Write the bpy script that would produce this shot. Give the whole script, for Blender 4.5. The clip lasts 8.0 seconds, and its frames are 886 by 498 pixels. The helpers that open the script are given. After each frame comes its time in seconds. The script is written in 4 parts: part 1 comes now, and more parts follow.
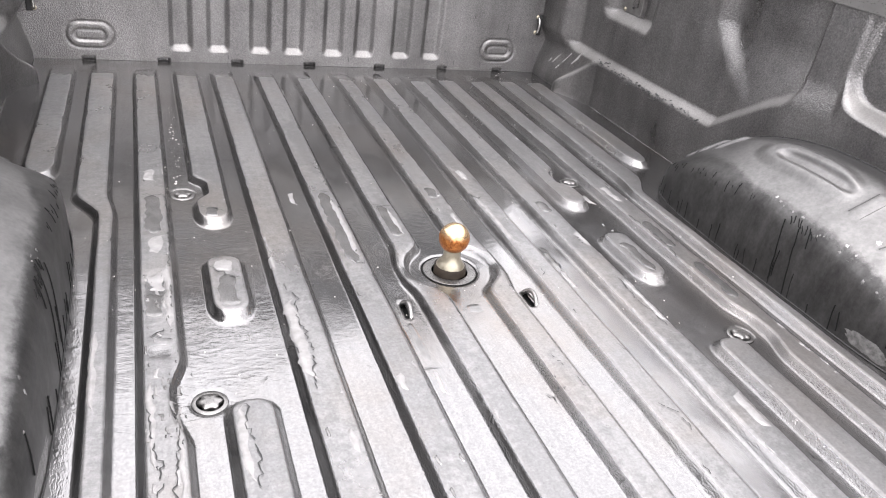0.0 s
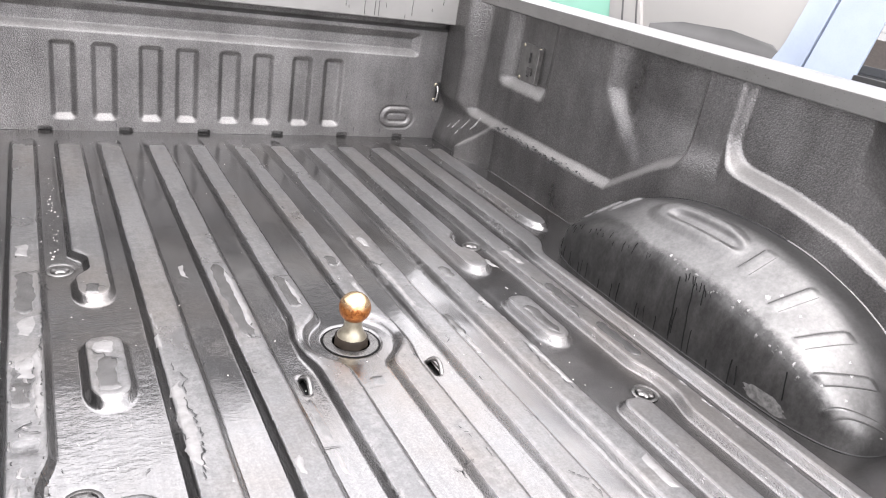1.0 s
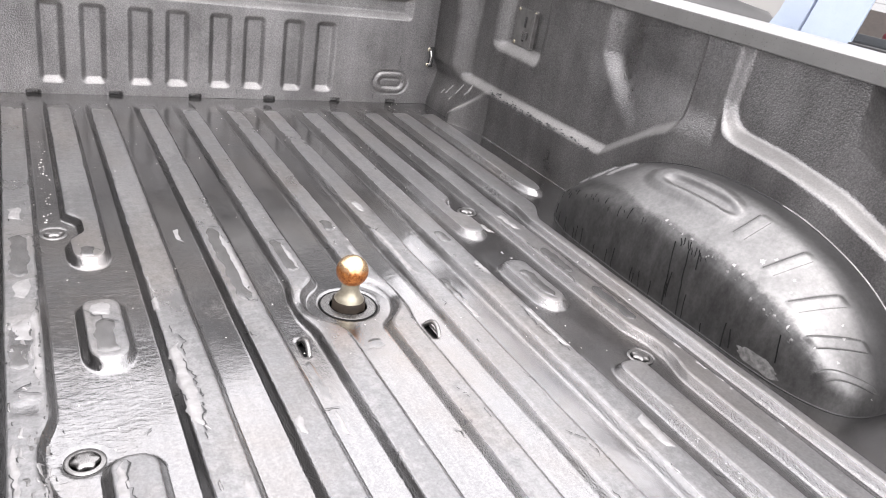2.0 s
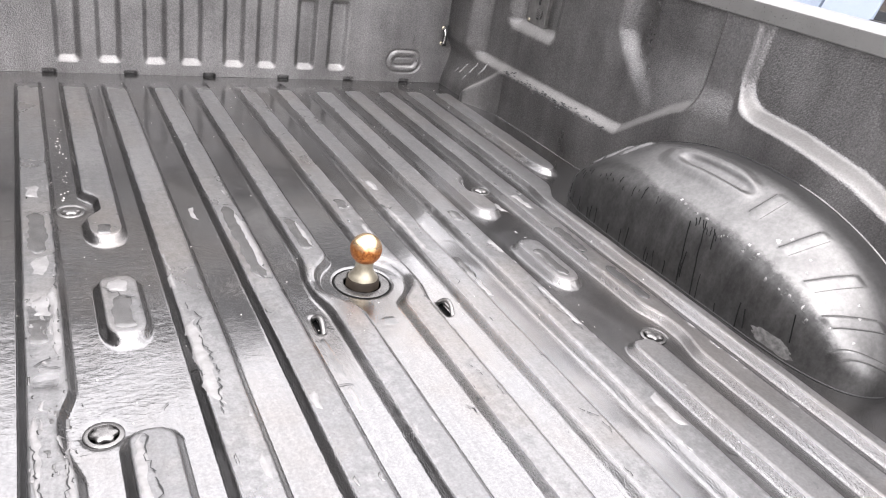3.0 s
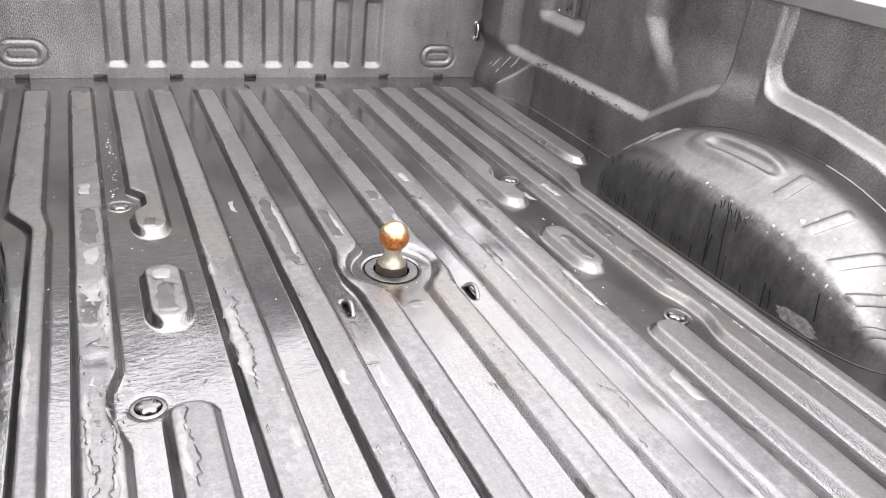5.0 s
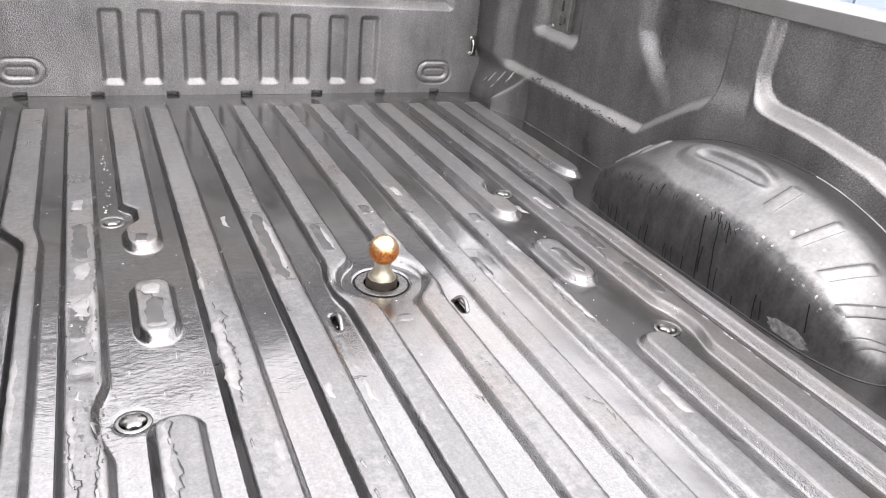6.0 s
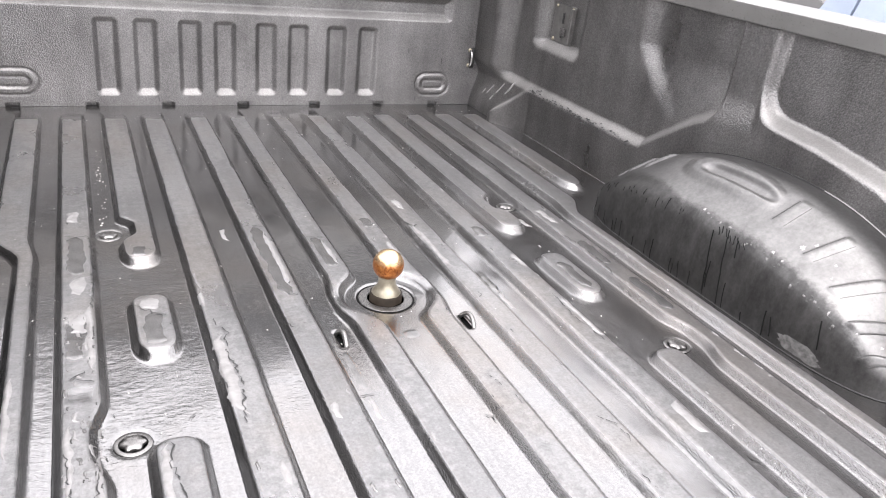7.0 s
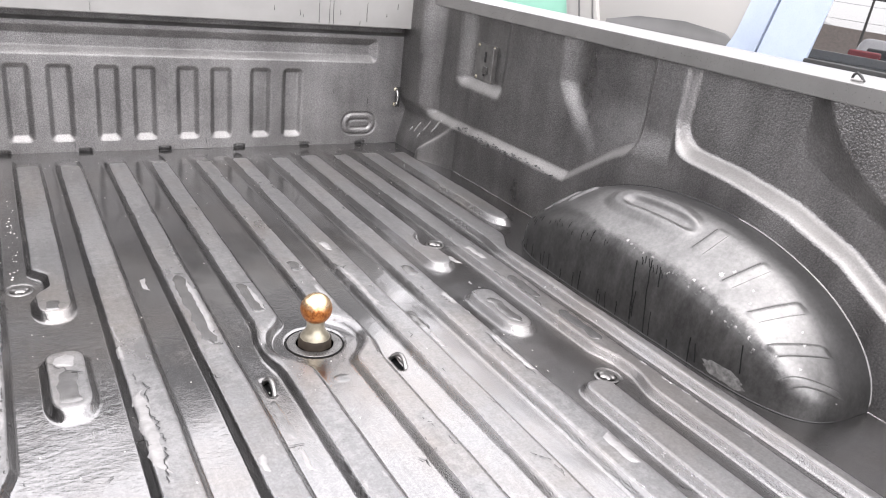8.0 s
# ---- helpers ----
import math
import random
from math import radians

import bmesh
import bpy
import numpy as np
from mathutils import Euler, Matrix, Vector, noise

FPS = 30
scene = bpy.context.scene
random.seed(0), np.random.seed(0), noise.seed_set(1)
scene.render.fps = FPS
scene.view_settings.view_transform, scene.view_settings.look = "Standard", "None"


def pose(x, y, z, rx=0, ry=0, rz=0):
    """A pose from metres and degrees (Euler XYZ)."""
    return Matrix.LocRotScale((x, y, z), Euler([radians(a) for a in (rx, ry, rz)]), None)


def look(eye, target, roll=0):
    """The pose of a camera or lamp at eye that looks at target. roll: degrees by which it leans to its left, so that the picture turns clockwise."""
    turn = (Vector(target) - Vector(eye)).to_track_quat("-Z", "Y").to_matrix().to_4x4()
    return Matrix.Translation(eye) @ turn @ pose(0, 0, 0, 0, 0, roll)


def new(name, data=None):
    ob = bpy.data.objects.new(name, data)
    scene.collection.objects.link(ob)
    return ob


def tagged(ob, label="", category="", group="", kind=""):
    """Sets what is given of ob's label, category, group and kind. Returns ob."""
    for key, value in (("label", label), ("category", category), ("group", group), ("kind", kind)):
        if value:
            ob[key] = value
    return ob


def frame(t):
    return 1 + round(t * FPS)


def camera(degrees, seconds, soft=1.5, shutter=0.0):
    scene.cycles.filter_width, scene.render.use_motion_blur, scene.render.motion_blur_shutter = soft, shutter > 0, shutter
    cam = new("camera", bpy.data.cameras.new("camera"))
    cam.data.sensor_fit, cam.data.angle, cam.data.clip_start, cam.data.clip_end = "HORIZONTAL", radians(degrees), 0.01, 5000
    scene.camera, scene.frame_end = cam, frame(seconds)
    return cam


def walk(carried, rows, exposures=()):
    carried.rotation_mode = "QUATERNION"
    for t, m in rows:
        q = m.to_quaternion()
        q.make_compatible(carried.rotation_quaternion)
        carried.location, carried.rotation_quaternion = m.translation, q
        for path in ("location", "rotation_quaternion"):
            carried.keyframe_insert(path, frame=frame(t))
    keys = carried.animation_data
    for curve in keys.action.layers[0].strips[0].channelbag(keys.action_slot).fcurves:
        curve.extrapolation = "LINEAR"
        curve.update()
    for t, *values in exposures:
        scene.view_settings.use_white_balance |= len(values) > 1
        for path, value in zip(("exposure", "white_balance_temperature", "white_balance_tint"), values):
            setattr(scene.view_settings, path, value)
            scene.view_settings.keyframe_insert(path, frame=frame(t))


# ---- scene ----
cam = camera(61.58, 8.0, soft=1.1)
PATH = [
    (0.0, (-0.5124, -1.1070, 0.7096), (0.0230, 0.0956, -0.0095), 8.41),
    (0.5, (-0.4940, -1.0904, 0.7103), (0.1572, 0.1204, 0.1104), 9.04),
    (1.0, (-0.4856, -1.0812, 0.7017), (0.2243, 0.1068, 0.1231), 9.54),
    (1.5, (-0.4971, -1.0775, 0.6922), (0.2311, 0.0873, 0.0898), 9.86),
    (3.0, (-0.4994, -1.0814, 0.6849), (0.1988, 0.0659, 0.0169), 9.97),
    (3.5, (-0.5075, -1.0787, 0.6805), (0.1686, 0.0719, -0.0044), 9.71),
    (4.0, (-0.5074, -1.0883, 0.6854), (0.1454, 0.0712, -0.0069), 9.17),
    (5.5, (-0.4685, -1.1632, 0.6953), (0.1328, 0.0350, 0.0224), 6.53),
    (6.0, (-0.4603, -1.1632, 0.6956), (0.1436, 0.0410, 0.0358), 6.49),
    (6.5, (-0.4668, -1.1464, 0.6917), (0.1420, 0.0609, 0.0422), 6.68),
    (7.0, (-0.4755, -1.1262, 0.6857), (0.1494, 0.0796, 0.0488), 6.96),
    (7.5, (-0.4805, -1.1118, 0.6838), (0.1851, 0.0860, 0.0738), 7.02),
    (8.0, (-0.4582, -1.1253, 0.6936), (0.2860, 0.0509, 0.1344), 6.70),
]
EXPOSURES = [(0.0, 2.52, 6500, 14), (8.0, 2.52, 6500, 14)]
walk(cam, [(t, look(eye, target, roll)) for t, eye, target, roll in PATH], EXPOSURES)

# ---------------------------------------------------------------- light
world = bpy.data.worlds.new("overcast_sky")
scene.world = world
world.use_nodes = True
wn, wl = world.node_tree.nodes, world.node_tree.links
sky = wn.new("ShaderNodeTexSky")
sky.sky_type, sky.sun_disc = "NISHITA", False
sky.sun_elevation, sky.sun_rotation = radians(76), radians(200)
sky.air_density, sky.dust_density, sky.ozone_density = 1.0, 3.0, 1.0
grey = wn.new("ShaderNodeHueSaturation")
grey.inputs["Saturation"].default_value = 0.09
wl.new(sky.outputs[0], grey.inputs["Color"])
wl.new(grey.outputs[0], wn["Background"].inputs["Color"])
wn["Background"].inputs["Strength"].default_value = 0.117
sun = new("sun", bpy.data.lights.new("sun", "SUN"))
sun.data.energy, sun.data.angle, sun.data.color = 0.61, radians(164), (1.0, 0.975, 0.96)
sun.matrix_world = look((-0.42, -1.17, 5.0), (0, 0, 0))

# ---------------------------------------------------------------- materials


def material(name, rough=0.5, metal=0.0):
    m = bpy.data.materials.new(name)
    m.use_nodes = True
    s = m.node_tree.nodes["Principled BSDF"]
    s.inputs["Roughness"].default_value = rough
    s.inputs["Metallic"].default_value = metal
    return m, m.node_tree.nodes, m.node_tree.links, s


def noise_node(n, l, scale, detail=3.0, rough=0.55, stretch=None):
    co = n.new("ShaderNodeTexCoord")
    t = n.new("ShaderNodeTexNoise")
    t.inputs["Scale"].default_value, t.inputs["Detail"].default_value, t.inputs["Roughness"].default_value = scale, detail, rough
    if stretch:
        mp = n.new("ShaderNodeMapping")
        mp.inputs["Scale"].default_value = stretch
        l.new(co.outputs["Object"], mp.inputs["Vector"])
        l.new(mp.outputs[0], t.inputs["Vector"])
    else:
        l.new(co.outputs["Object"], t.inputs["Vector"])
    return t.outputs["Fac"]


def pebble_node(n, l, scale):
    """Rounded grains of sprayed coating, 1 at a grain's crown."""
    co = n.new("ShaderNodeTexCoord")
    t = n.new("ShaderNodeTexVoronoi")
    t.feature, t.inputs["Scale"].default_value = "F1", scale
    l.new(co.outputs["Object"], t.inputs["Vector"])
    return calc(n, l, "SUBTRACT", 1.0, t.outputs["Distance"])


def ramp(n, l, src, *stops):
    r = n.new("ShaderNodeValToRGB")
    while len(r.color_ramp.elements) < len(stops):
        r.color_ramp.elements.new(0.5)
    for e, (p, c) in zip(r.color_ramp.elements, stops):
        e.position = p
        e.color = (*c, 1) if isinstance(c, tuple) else (c, c, c, 1)
    l.new(src, r.inputs["Fac"])
    return r.outputs["Color"]


def calc(n, l, op, a, b=0.5):
    m = n.new("ShaderNodeMath")
    m.operation = op
    for i, v in enumerate((a, b)):
        if isinstance(v, (int, float)):
            m.inputs[i].default_value = v
        else:
            l.new(v, m.inputs[i])
    return m.outputs[0]


def blend(n, l, fac, a, b, kind="MIX"):
    m = n.new("ShaderNodeMix")
    m.data_type, m.blend_type = "RGBA", kind
    if isinstance(fac, (int, float)):
        m.inputs["Factor"].default_value = fac
    else:
        l.new(fac, m.inputs["Factor"])
    for key, v in (("A", a), ("B", b)):
        sock = [i for i in m.inputs if i.name == key and i.type == "RGBA"][0]
        if isinstance(v, tuple):
            sock.default_value = (*v, 1)
        else:
            l.new(v, sock)
    return [o for o in m.outputs if o.type == "RGBA"][0]


def bump(n, l, s, height, strength=0.3, distance=0.002):
    b = n.new("ShaderNodeBump")
    b.inputs["Strength"].default_value, b.inputs["Distance"].default_value = strength, distance
    l.new(height, b.inputs["Height"])
    l.new(b.outputs[0], s.inputs["Normal"])


def plain(name, col, rough=0.5, metal=0.0, vary=0.12, scale=12.0, grain=0.05):
    """A painted, moulded or cast surface with mottling at two scales."""
    m, n, l, s = material(name, rough, metal)
    big = noise_node(n, l, scale, 4)
    fine = noise_node(n, l, scale * 25, 2)
    dark = tuple(c * (1 - vary) for c in col)
    light = tuple(min(1, c * (1 + vary)) for c in col)
    l.new(ramp(n, l, big, (0.3, dark), (0.7, light)), s.inputs["Base Color"])
    r = calc(n, l, "ADD", calc(n, l, "MULTIPLY", fine, min(0.15, rough)), rough * 0.75)
    l.new(r, s.inputs["Roughness"])
    bump(n, l, s, fine, grain, 0.001)
    return m


def height_mask(n, l, lo, hi):
    """0 in the valleys of the floor, 1 on the tops of its ribs."""
    co, sp = n.new("ShaderNodeTexCoord"), n.new("ShaderNodeSeparateXYZ")
    l.new(co.outputs["Object"], sp.inputs[0])
    return ramp(n, l, calc(n, l, "MULTIPLY", sp.outputs["Z"], 40.0), (lo * 40, 0.0), (hi * 40, 1.0))


def liner(name, rough=0.36, peb_scale=370.0, peb_str=0.95, metal=0.8, tone=1.0, pit_shade=0.3, dust_lit_max=0.62):
    """Sprayed graphite bed coating, still wet: fine pebble, cloudy bloom, streaks, dark smudges."""
    m, n, l, s = material(name, rough, metal)
    big = noise_node(n, l, 4.5, 6, 0.62)
    run = noise_node(n, l, 11, 4, 0.6, (1.0, 1.0, 0.15))
    mix = calc(n, l, "ADD", calc(n, l, "MULTIPLY", big, 0.6), calc(n, l, "MULTIPLY", run, 0.4))
    c0, c1 = tuple(tone * c for c in (0.11, 0.107, 0.106)), tuple(tone * c for c in (0.22, 0.215, 0.213))
    col = ramp(n, l, mix, (0.36, c0), (0.64, c1))
    peb = pebble_node(n, l, peb_scale)
    # shade in the hollows between grains, painted into the colour
    col = blend(n, l, ramp(n, l, peb, (0.40, pit_shade), (0.60, 0.0)), col, (0.05, 0.049, 0.048))
    grain = ramp(n, l, noise_node(n, l, 210, 3, 0.75), (0.34, 0.80), (0.66, 1.22))
    col = blend(n, l, 1.0, col, grain, "MULTIPLY")
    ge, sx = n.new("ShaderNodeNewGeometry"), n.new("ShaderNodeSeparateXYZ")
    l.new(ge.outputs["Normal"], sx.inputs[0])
    # pale dried dust where the coating faces up, the sky's light added in colour
    dust_lit = ramp(n, l, calc(n, l, "ADD", sx.outputs["Z"], calc(n, l, "MULTIPLY", big, 0.3)), (0.36, 0.0), (1.02, dust_lit_max))
    col = blend(n, l, dust_lit, col, (0.27, 0.262, 0.253))
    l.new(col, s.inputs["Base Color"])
    l.new(calc(n, l, "MULTIPLY", calc(n, l, "SUBTRACT", 1.0, dust_lit), metal), s.inputs["Metallic"])
    rr = calc(n, l, "ADD", calc(n, l, "MULTIPLY", mix, 0.4), rough - 0.2)
    l.new(calc(n, l, "ADD", rr, calc(n, l, "MULTIPLY", dust_lit, 0.25)), s.inputs["Roughness"])
    peb = calc(n, l, "MULTIPLY", peb, ramp(n, l, sx.outputs["Z"], (0.25, 1.0), (0.60, 0.25)))
    h = calc(n, l, "ADD", peb, calc(n, l, "MULTIPLY", noise_node(n, l, 38, 3, 0.5), 0.35))
    bump(n, l, s, h, peb_str, 0.0013)
    return m


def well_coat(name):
    """The wheel housings' coating: inner face black and run-streaked, top weathered pale and smooth; how light falls on
    them is painted into both colours.
    """
    m, n, l, s = material(name, 0.3, 0.85)
    co, sp = n.new("ShaderNodeTexCoord"), n.new("ShaderNodeSeparateXYZ")
    l.new(co.outputs["Object"], sp.inputs[0])
    fine = noise_node(n, l, 120, 4, 0.65)
    mid = noise_node(n, l, 22, 5, 0.65)
    streak = noise_node(n, l, 20, 6, 0.72, (1.0, 1.0, 0.5))
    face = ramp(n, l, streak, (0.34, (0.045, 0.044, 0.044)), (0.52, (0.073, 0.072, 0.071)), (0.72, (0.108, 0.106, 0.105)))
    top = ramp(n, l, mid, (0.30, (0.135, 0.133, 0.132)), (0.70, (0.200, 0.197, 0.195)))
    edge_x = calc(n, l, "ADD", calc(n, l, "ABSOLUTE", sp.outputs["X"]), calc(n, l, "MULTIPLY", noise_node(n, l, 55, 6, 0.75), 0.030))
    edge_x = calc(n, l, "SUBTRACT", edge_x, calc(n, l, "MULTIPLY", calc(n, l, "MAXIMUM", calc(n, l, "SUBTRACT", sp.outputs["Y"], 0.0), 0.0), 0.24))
    worn_lit_top = ramp(n, l, edge_x, (0.684, 0.0), (0.696, 1.0))
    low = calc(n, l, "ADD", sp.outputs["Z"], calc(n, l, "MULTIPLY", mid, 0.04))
    worn_lit_top = calc(n, l, "MULTIPLY", worn_lit_top, ramp(n, l, low, (0.055, 0.0), (0.085, 1.0)))
    # outboard margin and front darkened in the colour, for the dark they mirror
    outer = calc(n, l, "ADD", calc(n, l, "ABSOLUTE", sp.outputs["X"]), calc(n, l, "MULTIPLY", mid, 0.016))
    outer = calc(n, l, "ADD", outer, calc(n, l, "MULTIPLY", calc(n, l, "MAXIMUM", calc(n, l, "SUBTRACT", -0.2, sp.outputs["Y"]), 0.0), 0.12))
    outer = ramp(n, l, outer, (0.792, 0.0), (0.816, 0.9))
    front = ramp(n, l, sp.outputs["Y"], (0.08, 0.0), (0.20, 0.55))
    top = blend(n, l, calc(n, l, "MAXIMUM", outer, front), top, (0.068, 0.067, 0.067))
    col = blend(n, l, worn_lit_top, face, top)
    col = blend(n, l, 1.0, col, ramp(n, l, fine, (0.30, 0.86), (0.70, 1.13)), "MULTIPLY")
    l.new(col, s.inputs["Base Color"])
    r = calc(n, l, "ADD", calc(n, l, "MULTIPLY", mid, 0.24), 0.34)
    l.new(calc(n, l, "ADD", r, calc(n, l, "MULTIPLY", calc(n, l, "SUBTRACT", 1.0, worn_lit_top), -0.04)), s.inputs["Roughness"])
    h = calc(n, l, "ADD", calc(n, l, "MULTIPLY", fine, 0.35), calc(n, l, "MULTIPLY", noise_node(n, l, 420, 2, 0.5), 0.16))
    bump(n, l, s, h, 0.5, 0.0009)
    return m


def floor_coat(name):
    """The floor's wet coating: pebbled where it is whole, smooth where boots and loads have worn it."""
    m, n, l, s = material(name, 0.3, 0.93)
    top = height_mask(n, l, 0.0130, 0.0161)
    along = noise_node(n, l, 7, 6, 0.65, (1.0, 0.35, 1.0))
    fine = noise_node(n, l, 60, 4, 0.62)
    both = calc(n, l, "ADD", calc(n, l, "MULTIPLY", along, 0.7), calc(n, l, "MULTIPLY", fine, 0.3))
    worn = ramp(n, l, both, (0.475, 0.0), (0.535, 1.0))
    low = blend(n, l, fine, (0.245, 0.243, 0.244), (0.315, 0.312, 0.313))
    high = blend(n, l, fine, (0.150, 0.149, 0.150), (0.246, 0.244, 0.245))
    dirt = ramp(n, l, noise_node(n, l, 2.6, 5, 0.65), (0.47, 0.0), (0.67, 0.38))
    l.new(calc(n, l, "SUBTRACT", 0.95, calc(n, l, "MULTIPLY", top, 0.24)), s.inputs["Metallic"])
    coat = blend(n, l, top, low, high)
    bare = blend(n, l, fine, (0.26, 0.255, 0.252), (0.37, 0.363, 0.36))
    col = blend(n, l, calc(n, l, "MULTIPLY", worn, 0.3), coat, bare)
    col = blend(n, l, dirt, col, (0.215, 0.178, 0.145))
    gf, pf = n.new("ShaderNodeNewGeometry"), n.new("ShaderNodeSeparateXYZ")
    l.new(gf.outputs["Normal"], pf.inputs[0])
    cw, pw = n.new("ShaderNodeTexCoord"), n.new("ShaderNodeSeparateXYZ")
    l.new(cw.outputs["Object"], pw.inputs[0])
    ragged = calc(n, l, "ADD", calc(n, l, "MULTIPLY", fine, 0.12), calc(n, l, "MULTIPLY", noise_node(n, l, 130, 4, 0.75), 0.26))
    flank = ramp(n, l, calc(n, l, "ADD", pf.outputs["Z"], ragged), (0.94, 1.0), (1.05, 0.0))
    # flanks' shade put into the colour, strongest on the side away from the wall
    flank_shade = ramp(n, l, calc(n, l, "ADD", pw.outputs["X"], calc(n, l, "MULTIPLY", along, 0.2)), (-0.28, 0.72), (0.0, 0.36), (0.2, 0.16))
    # one flank of each rib takes less of this painted shade
    flank_shade = calc(n, l, "MULTIPLY", flank_shade, ramp(n, l, calc(n, l, "ADD", calc(n, l, "MULTIPLY", pf.outputs["X"], 0.5), 0.5), (0.46, 1.0), (0.56, 0.30)))
    flank = calc(n, l, "MULTIPLY", flank, flank_shade)
    fresh_dark = ramp(n, l, calc(n, l, "ADD", pw.outputs["X"], calc(n, l, "MULTIPLY", along, 0.06)), (0.362, 0.0), (0.405, 1.0))
    flank = calc(n, l, "MULTIPLY", flank, calc(n, l, "SUBTRACT", 1.0, fresh_dark))
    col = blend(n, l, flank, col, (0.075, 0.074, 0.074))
    # floor beside the housing darkened in the colour, for the wall it mirrors
    col = blend(n, l, calc(n, l, "MULTIPLY", fresh_dark, 0.38), col, (0.10, 0.098, 0.098))
    speck = ramp(n, l, noise_node(n, l, 150, 3, 0.7), (0.66, 0.0), (0.70, 1.0))
    grain = ramp(n, l, noise_node(n, l, 230, 3, 0.75), (0.34, 0.87), (0.66, 1.14))
    col = blend(n, l, 1.0, col, grain, "MULTIPLY")
    streak = noise_node(n, l, 90, 4, 0.7, (1.0, 0.06, 1.0))
    col = blend(n, l, 1.0, col, ramp(n, l, streak, (0.36, 0.95), (0.50, 1.0), (0.68, 1.06)), "MULTIPLY")
    col = blend(n, l, calc(n, l, "MULTIPLY", speck, 0.35), col, (0.05, 0.048, 0.045))
    l.new(col, s.inputs["Base Color"])
    r = calc(n, l, "ADD", calc(n, l, "MULTIPLY", top, 0.25), 0.02)
    r = calc(n, l, "ADD", r, calc(n, l, "MULTIPLY", fine, 0.06))
    film = noise_node(n, l, 14, 5, 0.7, (1.0, 0.5, 1.0))
    r = calc(n, l, "ADD", r, ramp(n, l, film, (0.45, 0.0), (0.62, 0.10)))
    gs, gp = n.new("ShaderNodeNewGeometry"), n.new("ShaderNodeSeparateXYZ")
    l.new(gs.outputs["Normal"], gp.inputs[0])
    r = calc(n, l, "ADD", r, ramp(n, l, gp.outputs["Z"], (0.80, 0.05), (0.985, 0.0)))
    peb = pebble_node(n, l, 420)
    area = calc(n, l, "ADD", calc(n, l, "MULTIPLY", noise_node(n, l, 3.2, 3, 0.5, (1.0, 0.6, 1.0)), 0.75), calc(n, l, "MULTIPLY", fine, 0.25))
    whole = ramp(n, l, area, (0.44, 0.10), (0.56, 0.40))
    whole = calc(n, l, "MULTIPLY", whole, calc(n, l, "SUBTRACT", 1.0, calc(n, l, "MULTIPLY", top, 0.2)))
    # the coating is hardly worn beside the wheel housing
    whole = calc(n, l, "ADD", whole, calc(n, l, "MULTIPLY", fresh_dark, 0.16))
    l.new(calc(n, l, "ADD", r, calc(n, l, "MULTIPLY", fresh_dark, 0.08)), s.inputs["Roughness"])
    ge, sx = n.new("ShaderNodeNewGeometry"), n.new("ShaderNodeSeparateXYZ")
    l.new(ge.outputs["Normal"], sx.inputs[0])
    whole = calc(n, l, "MULTIPLY", calc(n, l, "MULTIPLY", whole, 4.0), ramp(n, l, sx.outputs["Z"], (0.75, 1.0), (0.97, 0.25)))
    h = calc(n, l, "MULTIPLY", peb, whole)
    cx, px = n.new("ShaderNodeTexCoord"), n.new("ShaderNodeSeparateXYZ")
    l.new(cx.outputs["Object"], px.inputs[0])
    puckered = calc(n, l, "ADD", calc(n, l, "MULTIPLY", px.outputs["X"], -1.0), calc(n, l, "MULTIPLY", along, 0.3))
    puckered = ramp(n, l, puckered, (0.42, 0.20), (0.56, 0.55))
    wrinkle = noise_node(n, l, 70, 4, 0.6, (0.8, 1.25, 1.0))
    h = calc(n, l, "ADD", h, calc(n, l, "MULTIPLY", wrinkle, calc(n, l, "MULTIPLY", puckered, 2.9)))
    bump(n, l, s, h, 1.0, 0.00042)
    return m


LINER = liner("graphite_bed_coating", 0.32, 265.0, peb_str=0.52, metal=0.90, tone=1.22, pit_shade=0.2, dust_lit_max=0.52)
HEADCOAT = liner("headboard_coating", 0.4, 300.0, 1.0, 0.75, 1.2, dust_lit_max=0.3)
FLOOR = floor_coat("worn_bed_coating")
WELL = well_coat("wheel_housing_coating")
RAIL = plain("silver_rail_paint", (0.275, 0.27, 0.265), 0.30, 0.8, 0.08, 12, 0.12)
HEADRAIL = plain("pale_headboard_rail_paint", (0.24, 0.235, 0.228), 0.4, 0.1, 0.06)


def rusty_brass(name):
    """Polished brass crown, rust-stained towards the neck."""
    m, n, l, s = material(name, 0.3, 0.9)
    co, sp = n.new("ShaderNodeTexCoord"), n.new("ShaderNodeSeparateXYZ")
    l.new(co.outputs["Object"], sp.inputs[0])
    blot = noise_node(n, l, 70, 5, 0.65)
    h = calc(n, l, "ADD", sp.outputs["Z"], calc(n, l, "MULTIPLY", blot, 0.022))
    clean = ramp(n, l, calc(n, l, "MULTIPLY", h, 5.0), (0.585, 0.0), (0.635, 1.0))
    rust = ramp(n, l, noise_node(n, l, 160, 4, 0.6), (0.35, (0.20, 0.06, 0.018)), (0.65, (0.50, 0.20, 0.06)))
    l.new(blend(n, l, clean, rust, (0.66, 0.47, 0.28)), s.inputs["Base Color"])
    l.new(calc(n, l, "SUBTRACT", 0.42, calc(n, l, "MULTIPLY", clean, 0.2)), s.inputs["Roughness"])
    bump(n, l, s, noise_node(n, l, 400, 3), 0.2, 0.0004)
    return m


